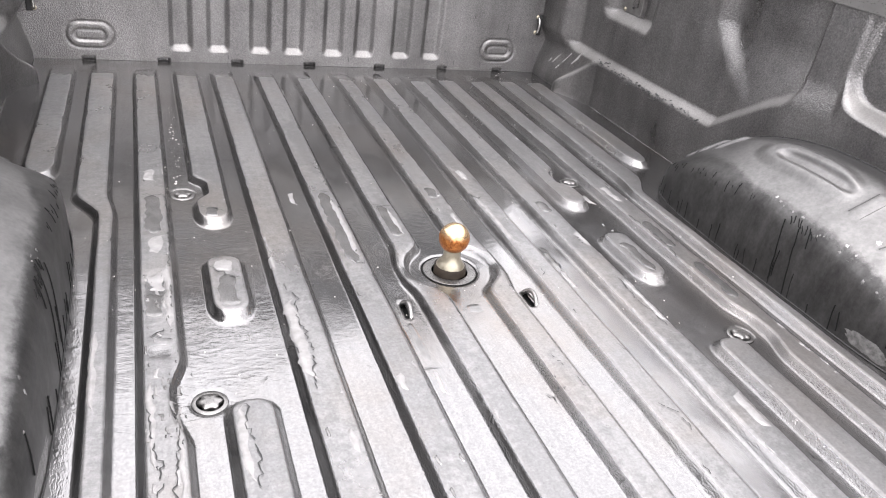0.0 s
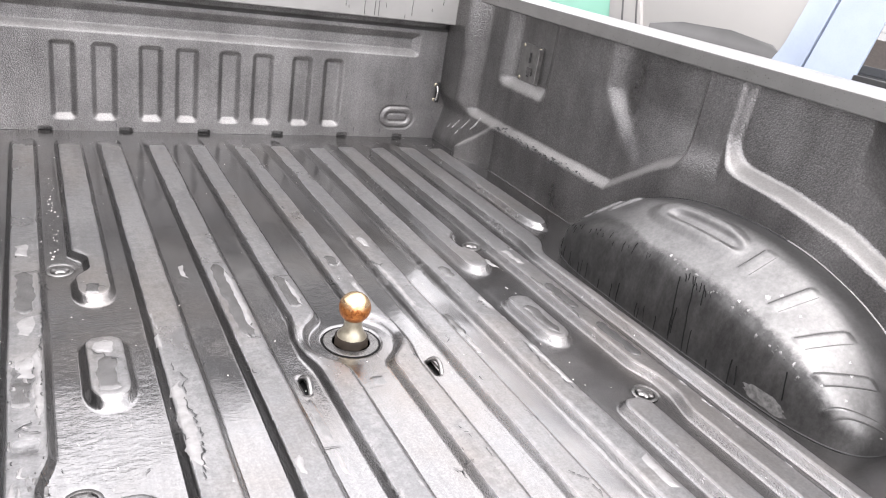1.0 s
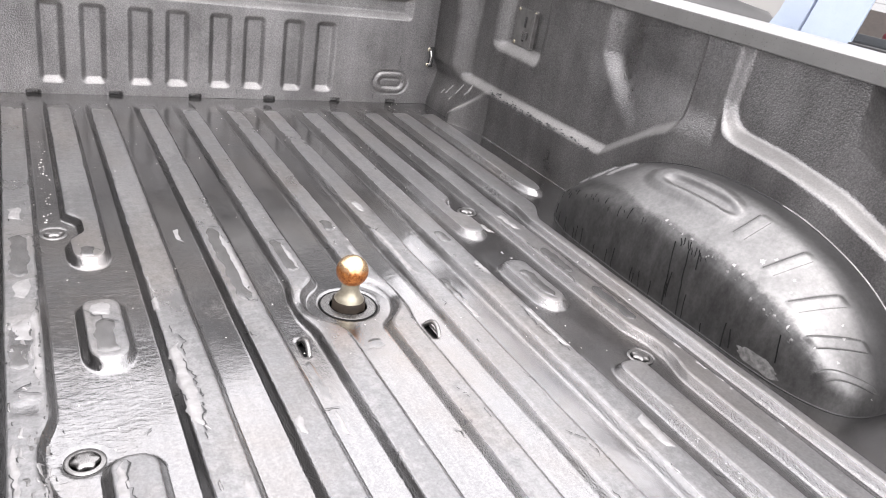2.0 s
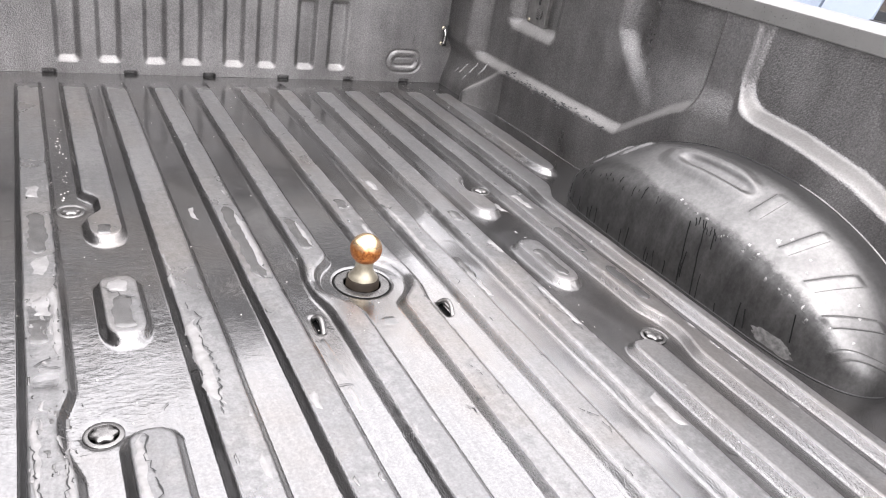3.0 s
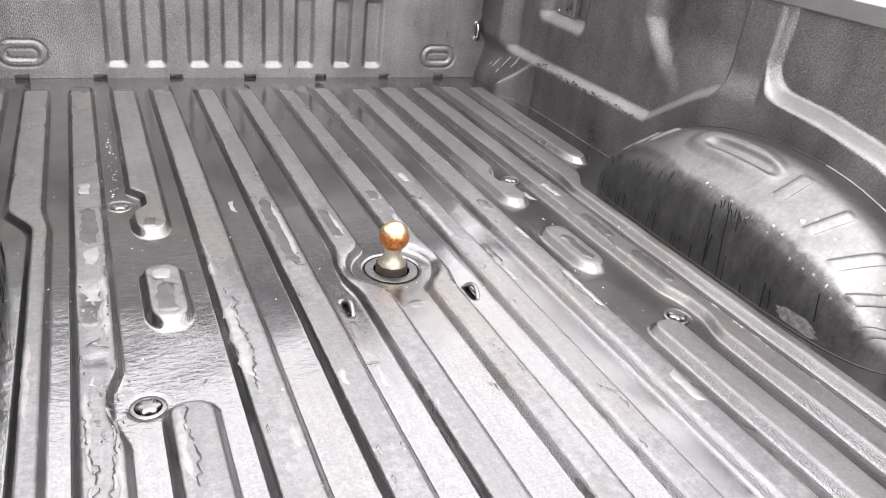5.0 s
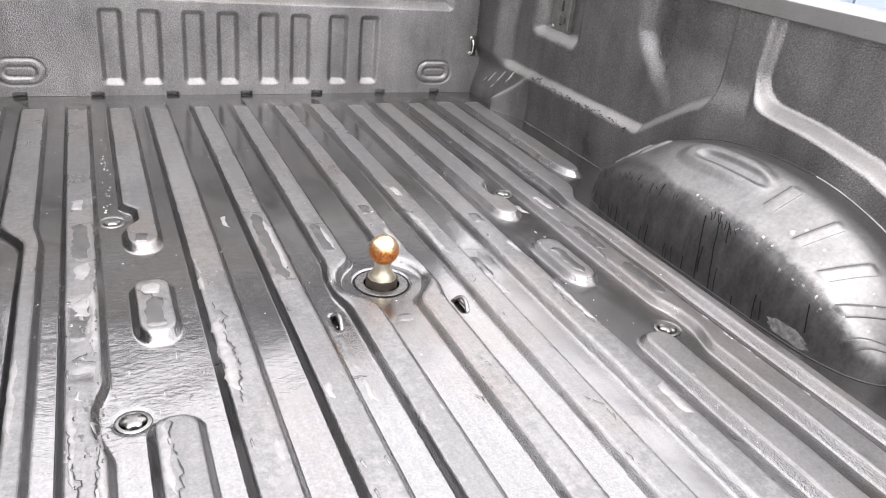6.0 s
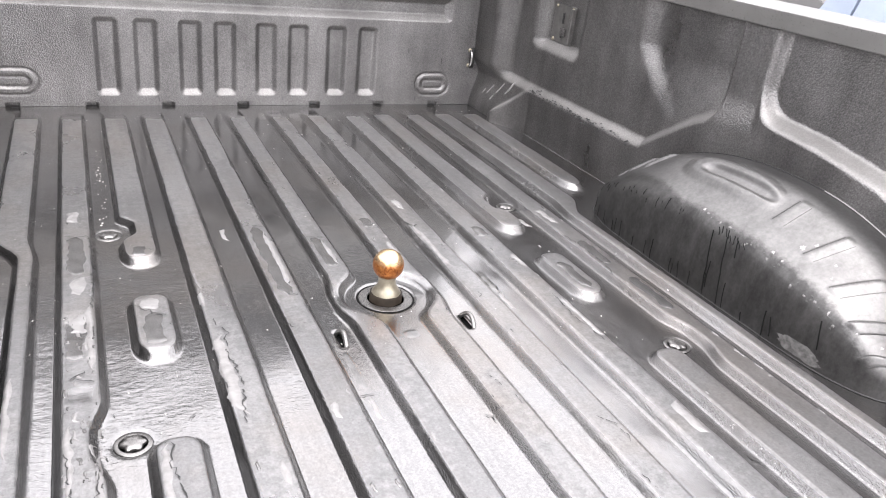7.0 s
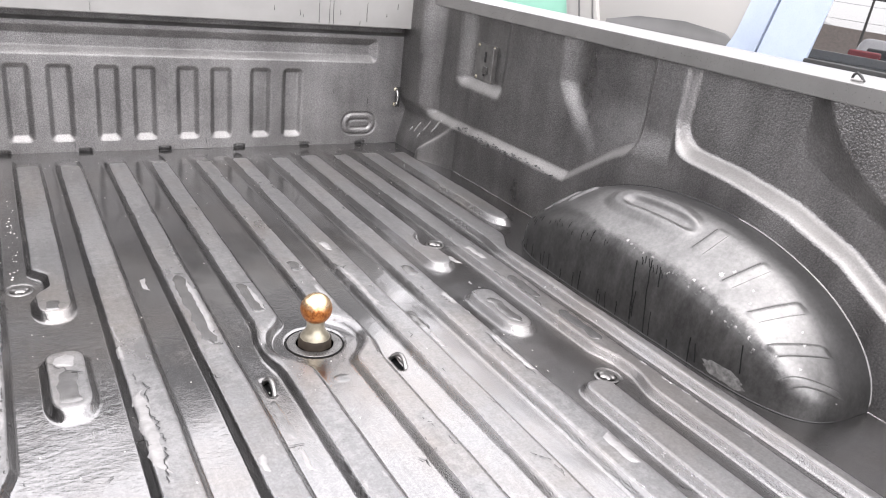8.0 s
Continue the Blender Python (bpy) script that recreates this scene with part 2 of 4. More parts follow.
BRASS = rusty_brass("rusty_brass_ball")
BASE = plain("dark_rusted_steel", (0.022, 0.017, 0.013), 0.6, 0.0, 0.3, 60)
BASE.node_tree.nodes["Principled BSDF"].inputs["Specular IOR Level"].default_value = 0.12
STEEL = plain("zinc_steel", (0.33, 0.30, 0.235), 0.42, 0.9, 0.3, 60)
SEAT = plain("worn_socket_steel", (0.22, 0.215, 0.21), 0.28, 0.9, 0.25, 45)
PLATE = plain("dull_plate_steel", (0.20, 0.196, 0.19), 0.35, 0.8, 0.2, 40)
CHROME = plain("chrome", (0.5, 0.5, 0.49), 0.12, 1.0, 0.05)
BARE = plain("bare_undercoat", (0.245, 0.239, 0.237), 0.40, 0.35, 0.2, 60, 0.12)
SMOOTH = plain("worn_smooth_coating", (0.225, 0.221, 0.218), 0.20, 0.85, 0.2, 45, 0.10)
SEALER = plain("pale_seam_sealer", (0.27, 0.266, 0.262), 0.4, 0.6, 0.1, 40)
FLAKE = plain("bare_white_undercoat", (0.26, 0.255, 0.25), 0.5, 0.0, 0.12, 60)
CREASE = plain("crease_shade_and_pit", (0.045, 0.044, 0.043), 0.6, 0.0, 0.2, 60)
DEEP_BLACK = plain("black_run_and_depth", (0.008, 0.008, 0.008), 0.9, 0.0, 0.1, 30)
DEEP_BLACK.node_tree.nodes["Principled BSDF"].inputs["Specular IOR Level"].default_value = 0.1
SCRAPE = plain("scraped_coating", (0.165, 0.162, 0.159), 0.42, 0.6, 0.45, 110, 0.3)
CHALK = plain("pale_grit", (0.48, 0.46, 0.43), 0.6, 0.0, 0.25, 90)
BEIGE = plain("pale_beige", (0.40, 0.388, 0.37), 0.35, 0.0, 0.03, 2)
MINT = plain("mint_green", (0.27, 0.54, 0.42), 0.35, 0.0, 0.04, 2)
TRIM = plain("grey_door_trim", (0.11, 0.108, 0.106), 0.5, 0.0, 0.1, 5)
TINTED = plain("tinted_glass", (0.02, 0.022, 0.024), 0.006, 0.0, 0.05, 12, 0.0)
TINTED.node_tree.nodes["Principled BSDF"].inputs["IOR"].default_value = 3.1
GLASS = plain("dark_cab_glass", (0.012, 0.013, 0.014), 0.02, 0.0, 0.05, 12, 0.0)
GLASS.node_tree.nodes["Principled BSDF"].inputs["IOR"].default_value = 1.7
WHITE = plain("grey_truck_paint", (0.110, 0.109, 0.108), 0.3, 0.0, 0.04)
BRICK = plain("brown_brick", (0.125, 0.098, 0.082), 0.8, 0.0, 0.3, 4, 0.3)
SHINGLE = plain("brown_shingle", (0.095, 0.072, 0.058), 0.85, 0.0, 0.3, 5, 0.4)
BARK = plain("bark", (0.07, 0.06, 0.05), 0.9, 0.0, 0.25, 8, 0.4)
CARGREY = plain("silver_car_paint", (0.30, 0.30, 0.31), 0.2, 0.2, 0.05)
RED = plain("red_lamp_plastic", (0.22, 0.008, 0.012), 0.2, 0.0, 0.1)
DARK = plain("black_gap", (0.02, 0.02, 0.02), 0.6)
ASPHALT = plain("asphalt", (0.055, 0.055, 0.056), 0.85, 0, 0.3, 3, 0.6)
BLUE = plain("pale_blue_car_paint", (0.37, 0.425, 0.52), 0.28, 0.0, 0.04)

# ---------------------------------------------------------------- mesh helpers


def mesh_object(name, verts, faces, mat, parent=None, smooth=True, label=""):
    me = bpy.data.meshes.new(name)
    me.from_pydata(verts, [], faces)
    me.update()
    if smooth:
        me.polygons.foreach_set("use_smooth", [True] * len(me.polygons))
    me.materials.append(mat)
    ob = new(name, me)
    ob.parent = parent
    if label:
        ob["label"] = label
    return ob


def part(name, bm, mat, parent, label="", smooth=True, world=False):
    me = bpy.data.meshes.new(name)
    bmesh.ops.recalc_face_normals(bm, faces=bm.faces)
    weighted = all(len(e.link_faces) == 2 and e.calc_face_angle() < 0.95 for e in bm.edges)
    bm.to_mesh(me)
    bm.free()
    if smooth:
        me.polygons.foreach_set("use_smooth", [True] * len(me.polygons))
        me.set_sharp_from_angle(angle=radians(40))
        if weighted:
            pull = [Vector() for _ in me.vertices]
            for f in me.polygons:
                for v in f.vertices:
                    pull[v] += f.normal * f.area
            me.normals_split_custom_set_from_vertices([p.normalized() for p in pull])
    me.materials.append(mat)
    ob = new(name, me)
    ob.parent = parent
    if world:
        ob.matrix_parent_inverse = parent.matrix_basis.inverted()
    if label:
        ob["label"] = label
    return ob


def thing(name, label, category, at=(0, 0, 0), group="", kind=""):
    ob = new(name)
    ob.empty_display_size = 0.05
    ob.matrix_world = Matrix.Translation(at)
    return tagged(ob, label, category, group, kind)


def sheet(us, vs, place):
    """A grid of quads; place(U, V) gives the arrays X, Y, Z."""
    U, V = np.meshgrid(us, vs, indexing="ij")
    X, Y, Z = place(U, V)
    verts = np.stack([X, Y, Z], -1).reshape(-1, 3)
    nu, nv = len(us), len(vs)
    i = np.arange(nu * nv).reshape(nu, nv)
    faces = np.stack([i[:-1, :-1], i[1:, :-1], i[1:, 1:], i[:-1, 1:]], -1).reshape(-1, 4)
    return verts, faces


def pressed(name, us, vs, place, back, mat, parent, flip=False, label="", hole=None):
    """A pressed panel: the sheet in front, a plain back and closed edges."""
    v1, f1 = sheet(us, vs, place)
    nu, nv = len(us), len(vs)
    v2 = np.array([back(*v1[i]) for i in (0, (nu - 1) * nv, nu * nv - 1, nv - 1)])
    n = len(v1)
    if hole:
        mid = v1[f1].mean(1)
        f1 = f1[~hole(mid[:, 0], mid[:, 1])]
    faces = [tuple(f) for f in f1]
    rim = [range(0, nu * nv, nv), range((nu - 1) * nv, nu * nv), range(nu * nv - 1, 0, -nv), range(nv - 1, -1, -1)]
    for k, r in enumerate(rim):
        r = list(r)
        faces.append(tuple(r[::-1]) + (n + k, n + (k + 1) % 4))
    faces.append((n, n + 3, n + 2, n + 1))
    if flip:
        faces = [f[::-1] for f in faces]
    ob = mesh_object(name, np.concatenate([v1, v2]).tolist(), faces, mat, parent, True, label)
    ob.data.set_sharp_from_angle(angle=radians(60))
    return ob


def smooth(a, lo, hi):
    t = np.clip((a - lo) / (hi - lo), 0, 1)
    return t * t * (3 - 2 * t)


def hump(a, c, half, soft):
    """1 within half of c, falling to 0 over soft."""
    return 1 - smooth(np.abs(a - c), half, half + soft)


def box(bm, x0, x1, y0, y1, z0, z1, bevel=0.0):
    r = bmesh.ops.create_cube(bm, size=1, matrix=Matrix.Translation(((x0 + x1) / 2, (y0 + y1) / 2, (z0 + z1) / 2)) @ Matrix.Diagonal((x1 - x0, y1 - y0, z1 - z0, 1)))
    if bevel:
        es = list({e for v in r["verts"] for e in v.link_edges})
        bmesh.ops.bevel(bm, geom=es, offset=bevel, segments=3, affect="EDGES", profile=0.5)
    return bm


def lathe(profile, seg=40, at=(0, 0, 0)):
    bm = bmesh.new()
    rings = []
    for r, z in profile:
        rings.append([bm.verts.new((at[0] + r * math.cos(2 * math.pi * k / seg), at[1] + r * math.sin(2 * math.pi * k / seg), at[2] + z)) for k in range(seg)])
    for a, b in zip(rings, rings[1:]):
        for k in range(seg):
            bm.faces.new((a[k], a[(k + 1) % seg], b[(k + 1) % seg], b[k]))
    bm.faces.new(rings[0][::-1])
    bm.faces.new(rings[-1])
    return bm


def tube(points, r, seg=10):
    """A round bar bent along the points."""
    bm = bmesh.new()
    pts = [Vector(p) for p in points]
    rings = []
    for i, p in enumerate(pts):
        d = (pts[min(i + 1, len(pts) - 1)] - pts[max(i - 1, 0)]).normalized()
        a = d.orthogonal().normalized() if i == 0 else (a - a.dot(d) * d).normalized()
        b = d.cross(a)
        rings.append([bm.verts.new(p + r * (math.cos(t) * a + math.sin(t) * b)) for t in np.linspace(0, 2 * math.pi, seg, endpoint=False)])
    for q0, q1 in zip(rings, rings[1:]):
        for k in range(seg):
            bm.faces.new((q0[k], q0[(k + 1) % seg], q1[(k + 1) % seg], q1[k]))
    bm.faces.new(rings[0][::-1])
    bm.faces.new(rings[-1])
    return bm


# ---------------------------------------------------------------- the bed
REAR, FRONT, WALL, RIB = -0.98, 1.315, 0.848, 0.0165
bed = thing("pickup_truck", "pickup truck with a worn wet graphite-coated ribbed steel bed", "pickup truck")

RIBS = ((0.037, 0.092), (0.150, 0.207), (0.272, 0.334), (0.374, 0.440), (0.488, 0.548), (0.596, 0.662), (0.700, 0.765))


def rounded(dx, dy, r):
    """Distance from the edge of a plate with rounded corners; dx, dy: beyond its sides."""
    return np.hypot(np.maximum(dx + r, 0), np.maximum(dy + r, 0)) + np.minimum(np.maximum(dx + r, dy + r), 0) - r


def chain_slot(X, Y):
    return rounded(np.abs(X - np.where(X > 0, 0.112, -0.1245)) - 0.0085, np.abs(Y + 0.115) - 0.028, 0.008)


def floor_height(X, Y):
    A = np.abs(X)
    Z = np.zeros_like(X)
    R = np.hypot(X, Y)
    for k, (e0, e1) in enumerate(RIBS):
        inner, outer = np.full_like(X, e0), np.full_like(X, e1)
        ends, w, steep = [(-2.0, 1.255)], 0.007 if k < 3 else 0.006, 0.6 if k < 3 else 0.4
        if k == 0:
            outer = outer + 0.010 * hump(Y, -0.005, 0.02, 0.075)
        if k == 3:
            outer = outer - 0.026 * hump(Y, 0.365, 0.02, 0.045)
            ends, w = [(0.205, 1.255), (-0.118, 0.085), (-2.0, -0.303)], 0.0065
        if k == 4:
            inner = inner + 0.017 * hump(Y, -0.288, 0.015, 0.075)
        if k == 5:
            near = 1 - smooth(Y, 0.255, 0.365)
            outer = outer - 0.044 * near
            inner = inner - 0.012 * near
        if k == 6:
            ends = [(0.43, 1.255)]
        for y0, y1 in ends:
            tail = (y0 + 0.012 - Y) * (0.6 if k == 3 else 0.45) if k in (3, 6) and y0 > -1 else y0 - Y
            q = rounded(np.maximum(inner - A, A - outer), np.maximum(tail, Y - y1), {3: 0.028, 6: 0.032}.get(k, 0.024))
            if k == 0:
                cut = 0.084 - np.hypot(X, Y + 0.004)
                near = np.maximum(0.024 - np.abs(q - cut), 0) / 0.024
                q = np.maximum(q, cut) + near * near * 0.006
            t = np.clip((q + 1.5 * w) / (2.25 * w), 0, 1)
            fall = np.where(t < steep, t * t / (2 * steep), t - steep / 2) / (1 - steep / 2)
            Z = np.maximum(Z, RIB * (1 - fall) * (1 - smooth(Y, 1.10, 1.262)))
    # raised lip and seat of the ball, dished bolt seats, chain slots with rolled lips
    Z = Z - 0.004 * (1 - smooth(R, 0.0525, 0.0555))
    for by in (0.365, -0.288):
        Z = Z - 0.002 * (1 - smooth(np.hypot(A - 0.459, Y - by), 0.023, 0.030))
    slot = chain_slot(X, Y)
    Z = Z + 0.0002 * hump(slot, 0.003, 0.002, 0.006) - 0.0015 * (1 - smooth(slot, -0.0045, 0.001))
    # a knock and a dent on the ribs
    Z = Z - 0.0040 * hump(X, -0.520, 0.010, 0.016) * np.where(Y > 0, 1 - smooth(Y, 0.0, 0.055), 1 - smooth(-Y, 0.004, 0.10))
    Z = Z - 0.0016 * hump(X, -0.518, 0.008, 0.014) * hump(Y, -0.184, 0.006, 0.016)
    # fillet up the walls
    Z = Z + 0.03 * smooth(A, 0.842, 0.86) ** 2
    # dents and waviness of a used sheet
    Z = Z + 0.0008 * np.sin(9 * X + 3 * np.sin(5 * Y)) * np.cos(7 * Y) + 0.0005 * np.sin(31 * X + 2 * np.sin(13 * Y)) * np.sin(23 * Y + 1)
    return Z


xs = np.linspace(-0.86, 0.86, 740)
ys = np.linspace(REAR, FRONT, 560)
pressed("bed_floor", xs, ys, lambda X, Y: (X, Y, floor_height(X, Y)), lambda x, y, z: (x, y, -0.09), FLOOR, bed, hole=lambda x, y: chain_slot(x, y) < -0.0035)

SLOTS = (0.065, 0.17, 0.299, 0.409)


def head_depth(X, Z):
    A = np.abs(X)
    D = np.zeros_like(X)
    for c in SLOTS:
        q = rounded(np.abs(A - c) - 0.031, np.abs(Z - 0.149) - 0.112, 0.012)
        lo = -0.016 + 0.005 * smooth(Z, 0.042, 0.060)
        t = np.clip((q - lo) / (0.005 - lo), 0, 1)
        D = np.maximum(D, 0.017 * (1 - 0.65 * t - 0.35 * smooth(t, 0, 1)))
    chan = rounded(A - 0.712, np.abs(Z - 0.332) - 0.036, 0.01)
    t = np.clip((chan + 0.019) / 0.024, 0, 1)
    D = np.maximum(D, 0.020 * (1 - 0.9 * t - 0.1 * smooth(t, 0, 1)))
    o = np.hypot(np.maximum(np.abs(A - 0.663) - 0.026, 0), Z - 0.074)
    D = D - 0.004 * hump(o, 0.027, 0.004, 0.006) + 0.004 * hump(o, 0.039, 0.0015, 0.004) + 0.003 * hump(o, 0.014, 0.001, 0.005)
    D = D + 0.03 * smooth(Z, 0.386, 0.394)
    for c in (-0.462, -0.242, -0.01, 0.23, 0.46, 0.672, -0.672):
        D = D + 0.012 * hump(X, c, 0.015, 0.003) * (1 - smooth(Z, 0.008, 0.011))
    return D + 0.0012 * np.sin(6 * X + 2) * np.sin(11 * Z)


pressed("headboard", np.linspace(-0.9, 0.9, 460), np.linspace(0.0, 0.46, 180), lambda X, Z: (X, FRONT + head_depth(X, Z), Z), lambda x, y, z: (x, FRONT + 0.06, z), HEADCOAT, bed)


def side_depth(Y, Z):
    """How far the wall stands outboard of its lower step."""
    # front field above the ledge and the front of the wheel arch, up to the pillar
    low = np.interp(Y, (0.05, 0.134, 0.222, 0.315, 0.376, 0.42, 1.3), (0.335, 0.302, 0.257, 0.194, 0.152, 0.15, 0.15))
    q = rounded(0.140 - Y, low - Z, 0.035)
    t = smooth(q, -0.021, 0.014)
    # its deeper rear half lies behind a broad bevel that swings rearward lower down
    edge = 0.505 - 1.2 * np.maximum(0.40 - Z, 0) ** 1.15
    deep = 0.018 * (1 - smooth(Y, edge - 0.085, edge)) + 0.006 * (1 - smooth(Y, edge, edge + 0.11))
    D = (0.021 + deep * smooth(Z, 0.20, 0.40)) * (1 - t)
    # field behind the pillar, over the rear of the arch
    low = np.interp(Y, (-0.9, -0.65, -0.507, -0.425, -0.29, -0.14, -0.03, 0.05), (0.10, 0.12, 0.196, 0.244, 0.290, 0.316, 0.325, 0.33))
    q = rounded(Y - 0.036, low - Z, 0.07)
    rear = smooth(Y, -0.95, -0.85)
    t = smooth(q, -0.018, 0.012)
    D = np.maximum(D, 0.037 * (1 - t) * rear)
    # bulge of the tail corner: a facet that turns forward and down
    back = np.interp(Z, (0.337, 0.401, 0.464, 0.51), (-0.479, -0.457, -0.436, -0.420))
    lift = np.clip((Z - 0.398 - 0.40 * (Y + 0.262)) / 0.13, 0, 1)
    D = D - 0.105 * np.clip((-0.258 - Y) / (-0.258 - back), 0, 1) * lift
    # pillar
    D = np.maximum(D, 0.012 * hump(Y, 0.09, 0.05, 0.03) * smooth(Z, 0.28, 0.36))
    # pocket of the tie-down: broad slope at its front, ledge below
    pocket = rounded(np.maximum((Y - 1.02) * 0.55, 0.745 - Y), np.maximum(0.282 - Z, Z - 0.60), 0.03)
    D = D + 0.026 * (1 - smooth(pocket, -0.040, 0.008))
    # corner post
    post = smooth(Y, 1.10, 1.20)
    D = D * (1 - post) - 0.030 * post * smooth(Z, 0.12, 0.18)
    # block at the foot of the post, its top falling towards the headboard
    foot = 0.138 - 0.135 * np.clip((Y - 0.965) / 0.19, 0, 1)
    D = D - 0.040 * np.clip((Y - 0.945) / 0.14, 0, 1) * (1 - smooth(Y, 1.09, 1.15)) * (1 - smooth(Z, foot - 0.012, foot + 0.018))
    D = D - 0.030 * smooth(Y, 1.0, 1.14) * (1 - smooth(Z, -0.01, 0.155))
    return D + 0.0012 * np.sin(8 * Y + 1) * np.sin(13 * Z + 2 * Y) + 0.0007 * np.sin(21 * Y + 4 * Z) * np.sin(27 * Z)


yw, zw = np.linspace(REAR, FRONT, 460), np.linspace(-0.03, 0.53, 160)
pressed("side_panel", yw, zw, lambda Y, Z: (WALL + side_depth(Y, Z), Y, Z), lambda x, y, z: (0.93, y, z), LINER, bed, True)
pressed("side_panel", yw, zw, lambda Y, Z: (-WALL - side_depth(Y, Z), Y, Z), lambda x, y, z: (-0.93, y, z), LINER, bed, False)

MID, HALF, TOP = -0.11, 0.448, 0.247
# steps pressed into the rear slope: front edge from (u, t) to (u, t), width in u
RUNGS = ((-0.12, 0.36, -0.13, 0.60, 0.035), (-0.27, 0.29, -0.31, 0.58, 0.032), (-0.40, 0.235, -0.475, 0.54, 0.040), (-0.52, 0.165, -0.64, 0.475, 0.045), (-0.615, 0.085, -0.81, 0.33, 0.045))
# long runs of coating: (u, t) above, (u, t) below
RUNS = ((-0.01, 0.135, -0.04, 0.01), (-0.065, 0.14, -0.10, 0.0), (-0.105, 0.15, -0.12, 0.10), (-0.455, 0.11, -0.48, 0.045), (-0.28, 0.05, -0.29, 0.0), (-0.30, 0.045, -0.31, 0.01))
SPOTS = ((-0.255, 0.33, 0.016, 0.035), (-0.275, 0.40, 0.010, 0.03), (-0.36, 0.38, 0.009, 0.02), (-0.385, 0.30, 0.007, 0.02), (-0.21, 0.20, 0.012, 0.02), (-0.25, 0.19, 0.008, 0.015), (-0.46, 0.145, 0.007, 0.02), (-0.57, 0.165, 0.008, 0.014), (-0.87, 0.24, 0.012, 0.02), (0.06, 0.20, 0.010, 0.02), (-0.43, 0.47, 0.010, 0.02), (-0.60, 0.36, 0.010, 0.03), (-0.66, 0.22, 0.012, 0.025), (-0.56, 0.42, 0.008, 0.02))
FLUTES = ((0.47, 0.57), (0.57, 0.52), (0.66, 0.45), (0.75, 0.38))


def housing_section():
    """Across a wheel housing: steep inner face, rolled shoulder, sloping top, level margin along the wall."""
    stops = (0.0, 0.05, 0.10, 0.14, 0.19, 0.26, 0.42, 0.60, 0.70, 0.80, 1.0)
    roll = np.linspace(0, 1, 61)
    sec_x = np.interp(roll, stops, (0.0, 0.006, 0.022, 0.055, 0.11, 0.20, 0.40, 0.60, 0.70, 0.80, 1.0))
    sec_z = np.interp(roll, stops, (0.0, 0.24, 0.47, 0.58, 0.645, 0.70, 0.82, 0.945, 0.985, 0.995, 0.985))
    for _ in range(4):
        sec_x[1:-1] = (sec_x[:-2] + 2 * sec_x[1:-1] + sec_x[2:]) / 4
        sec_z[1:-1] = (sec_z[:-2] + 2 * sec_z[1:-1] + sec_z[2:]) / 4
    return roll, sec_x, sec_z


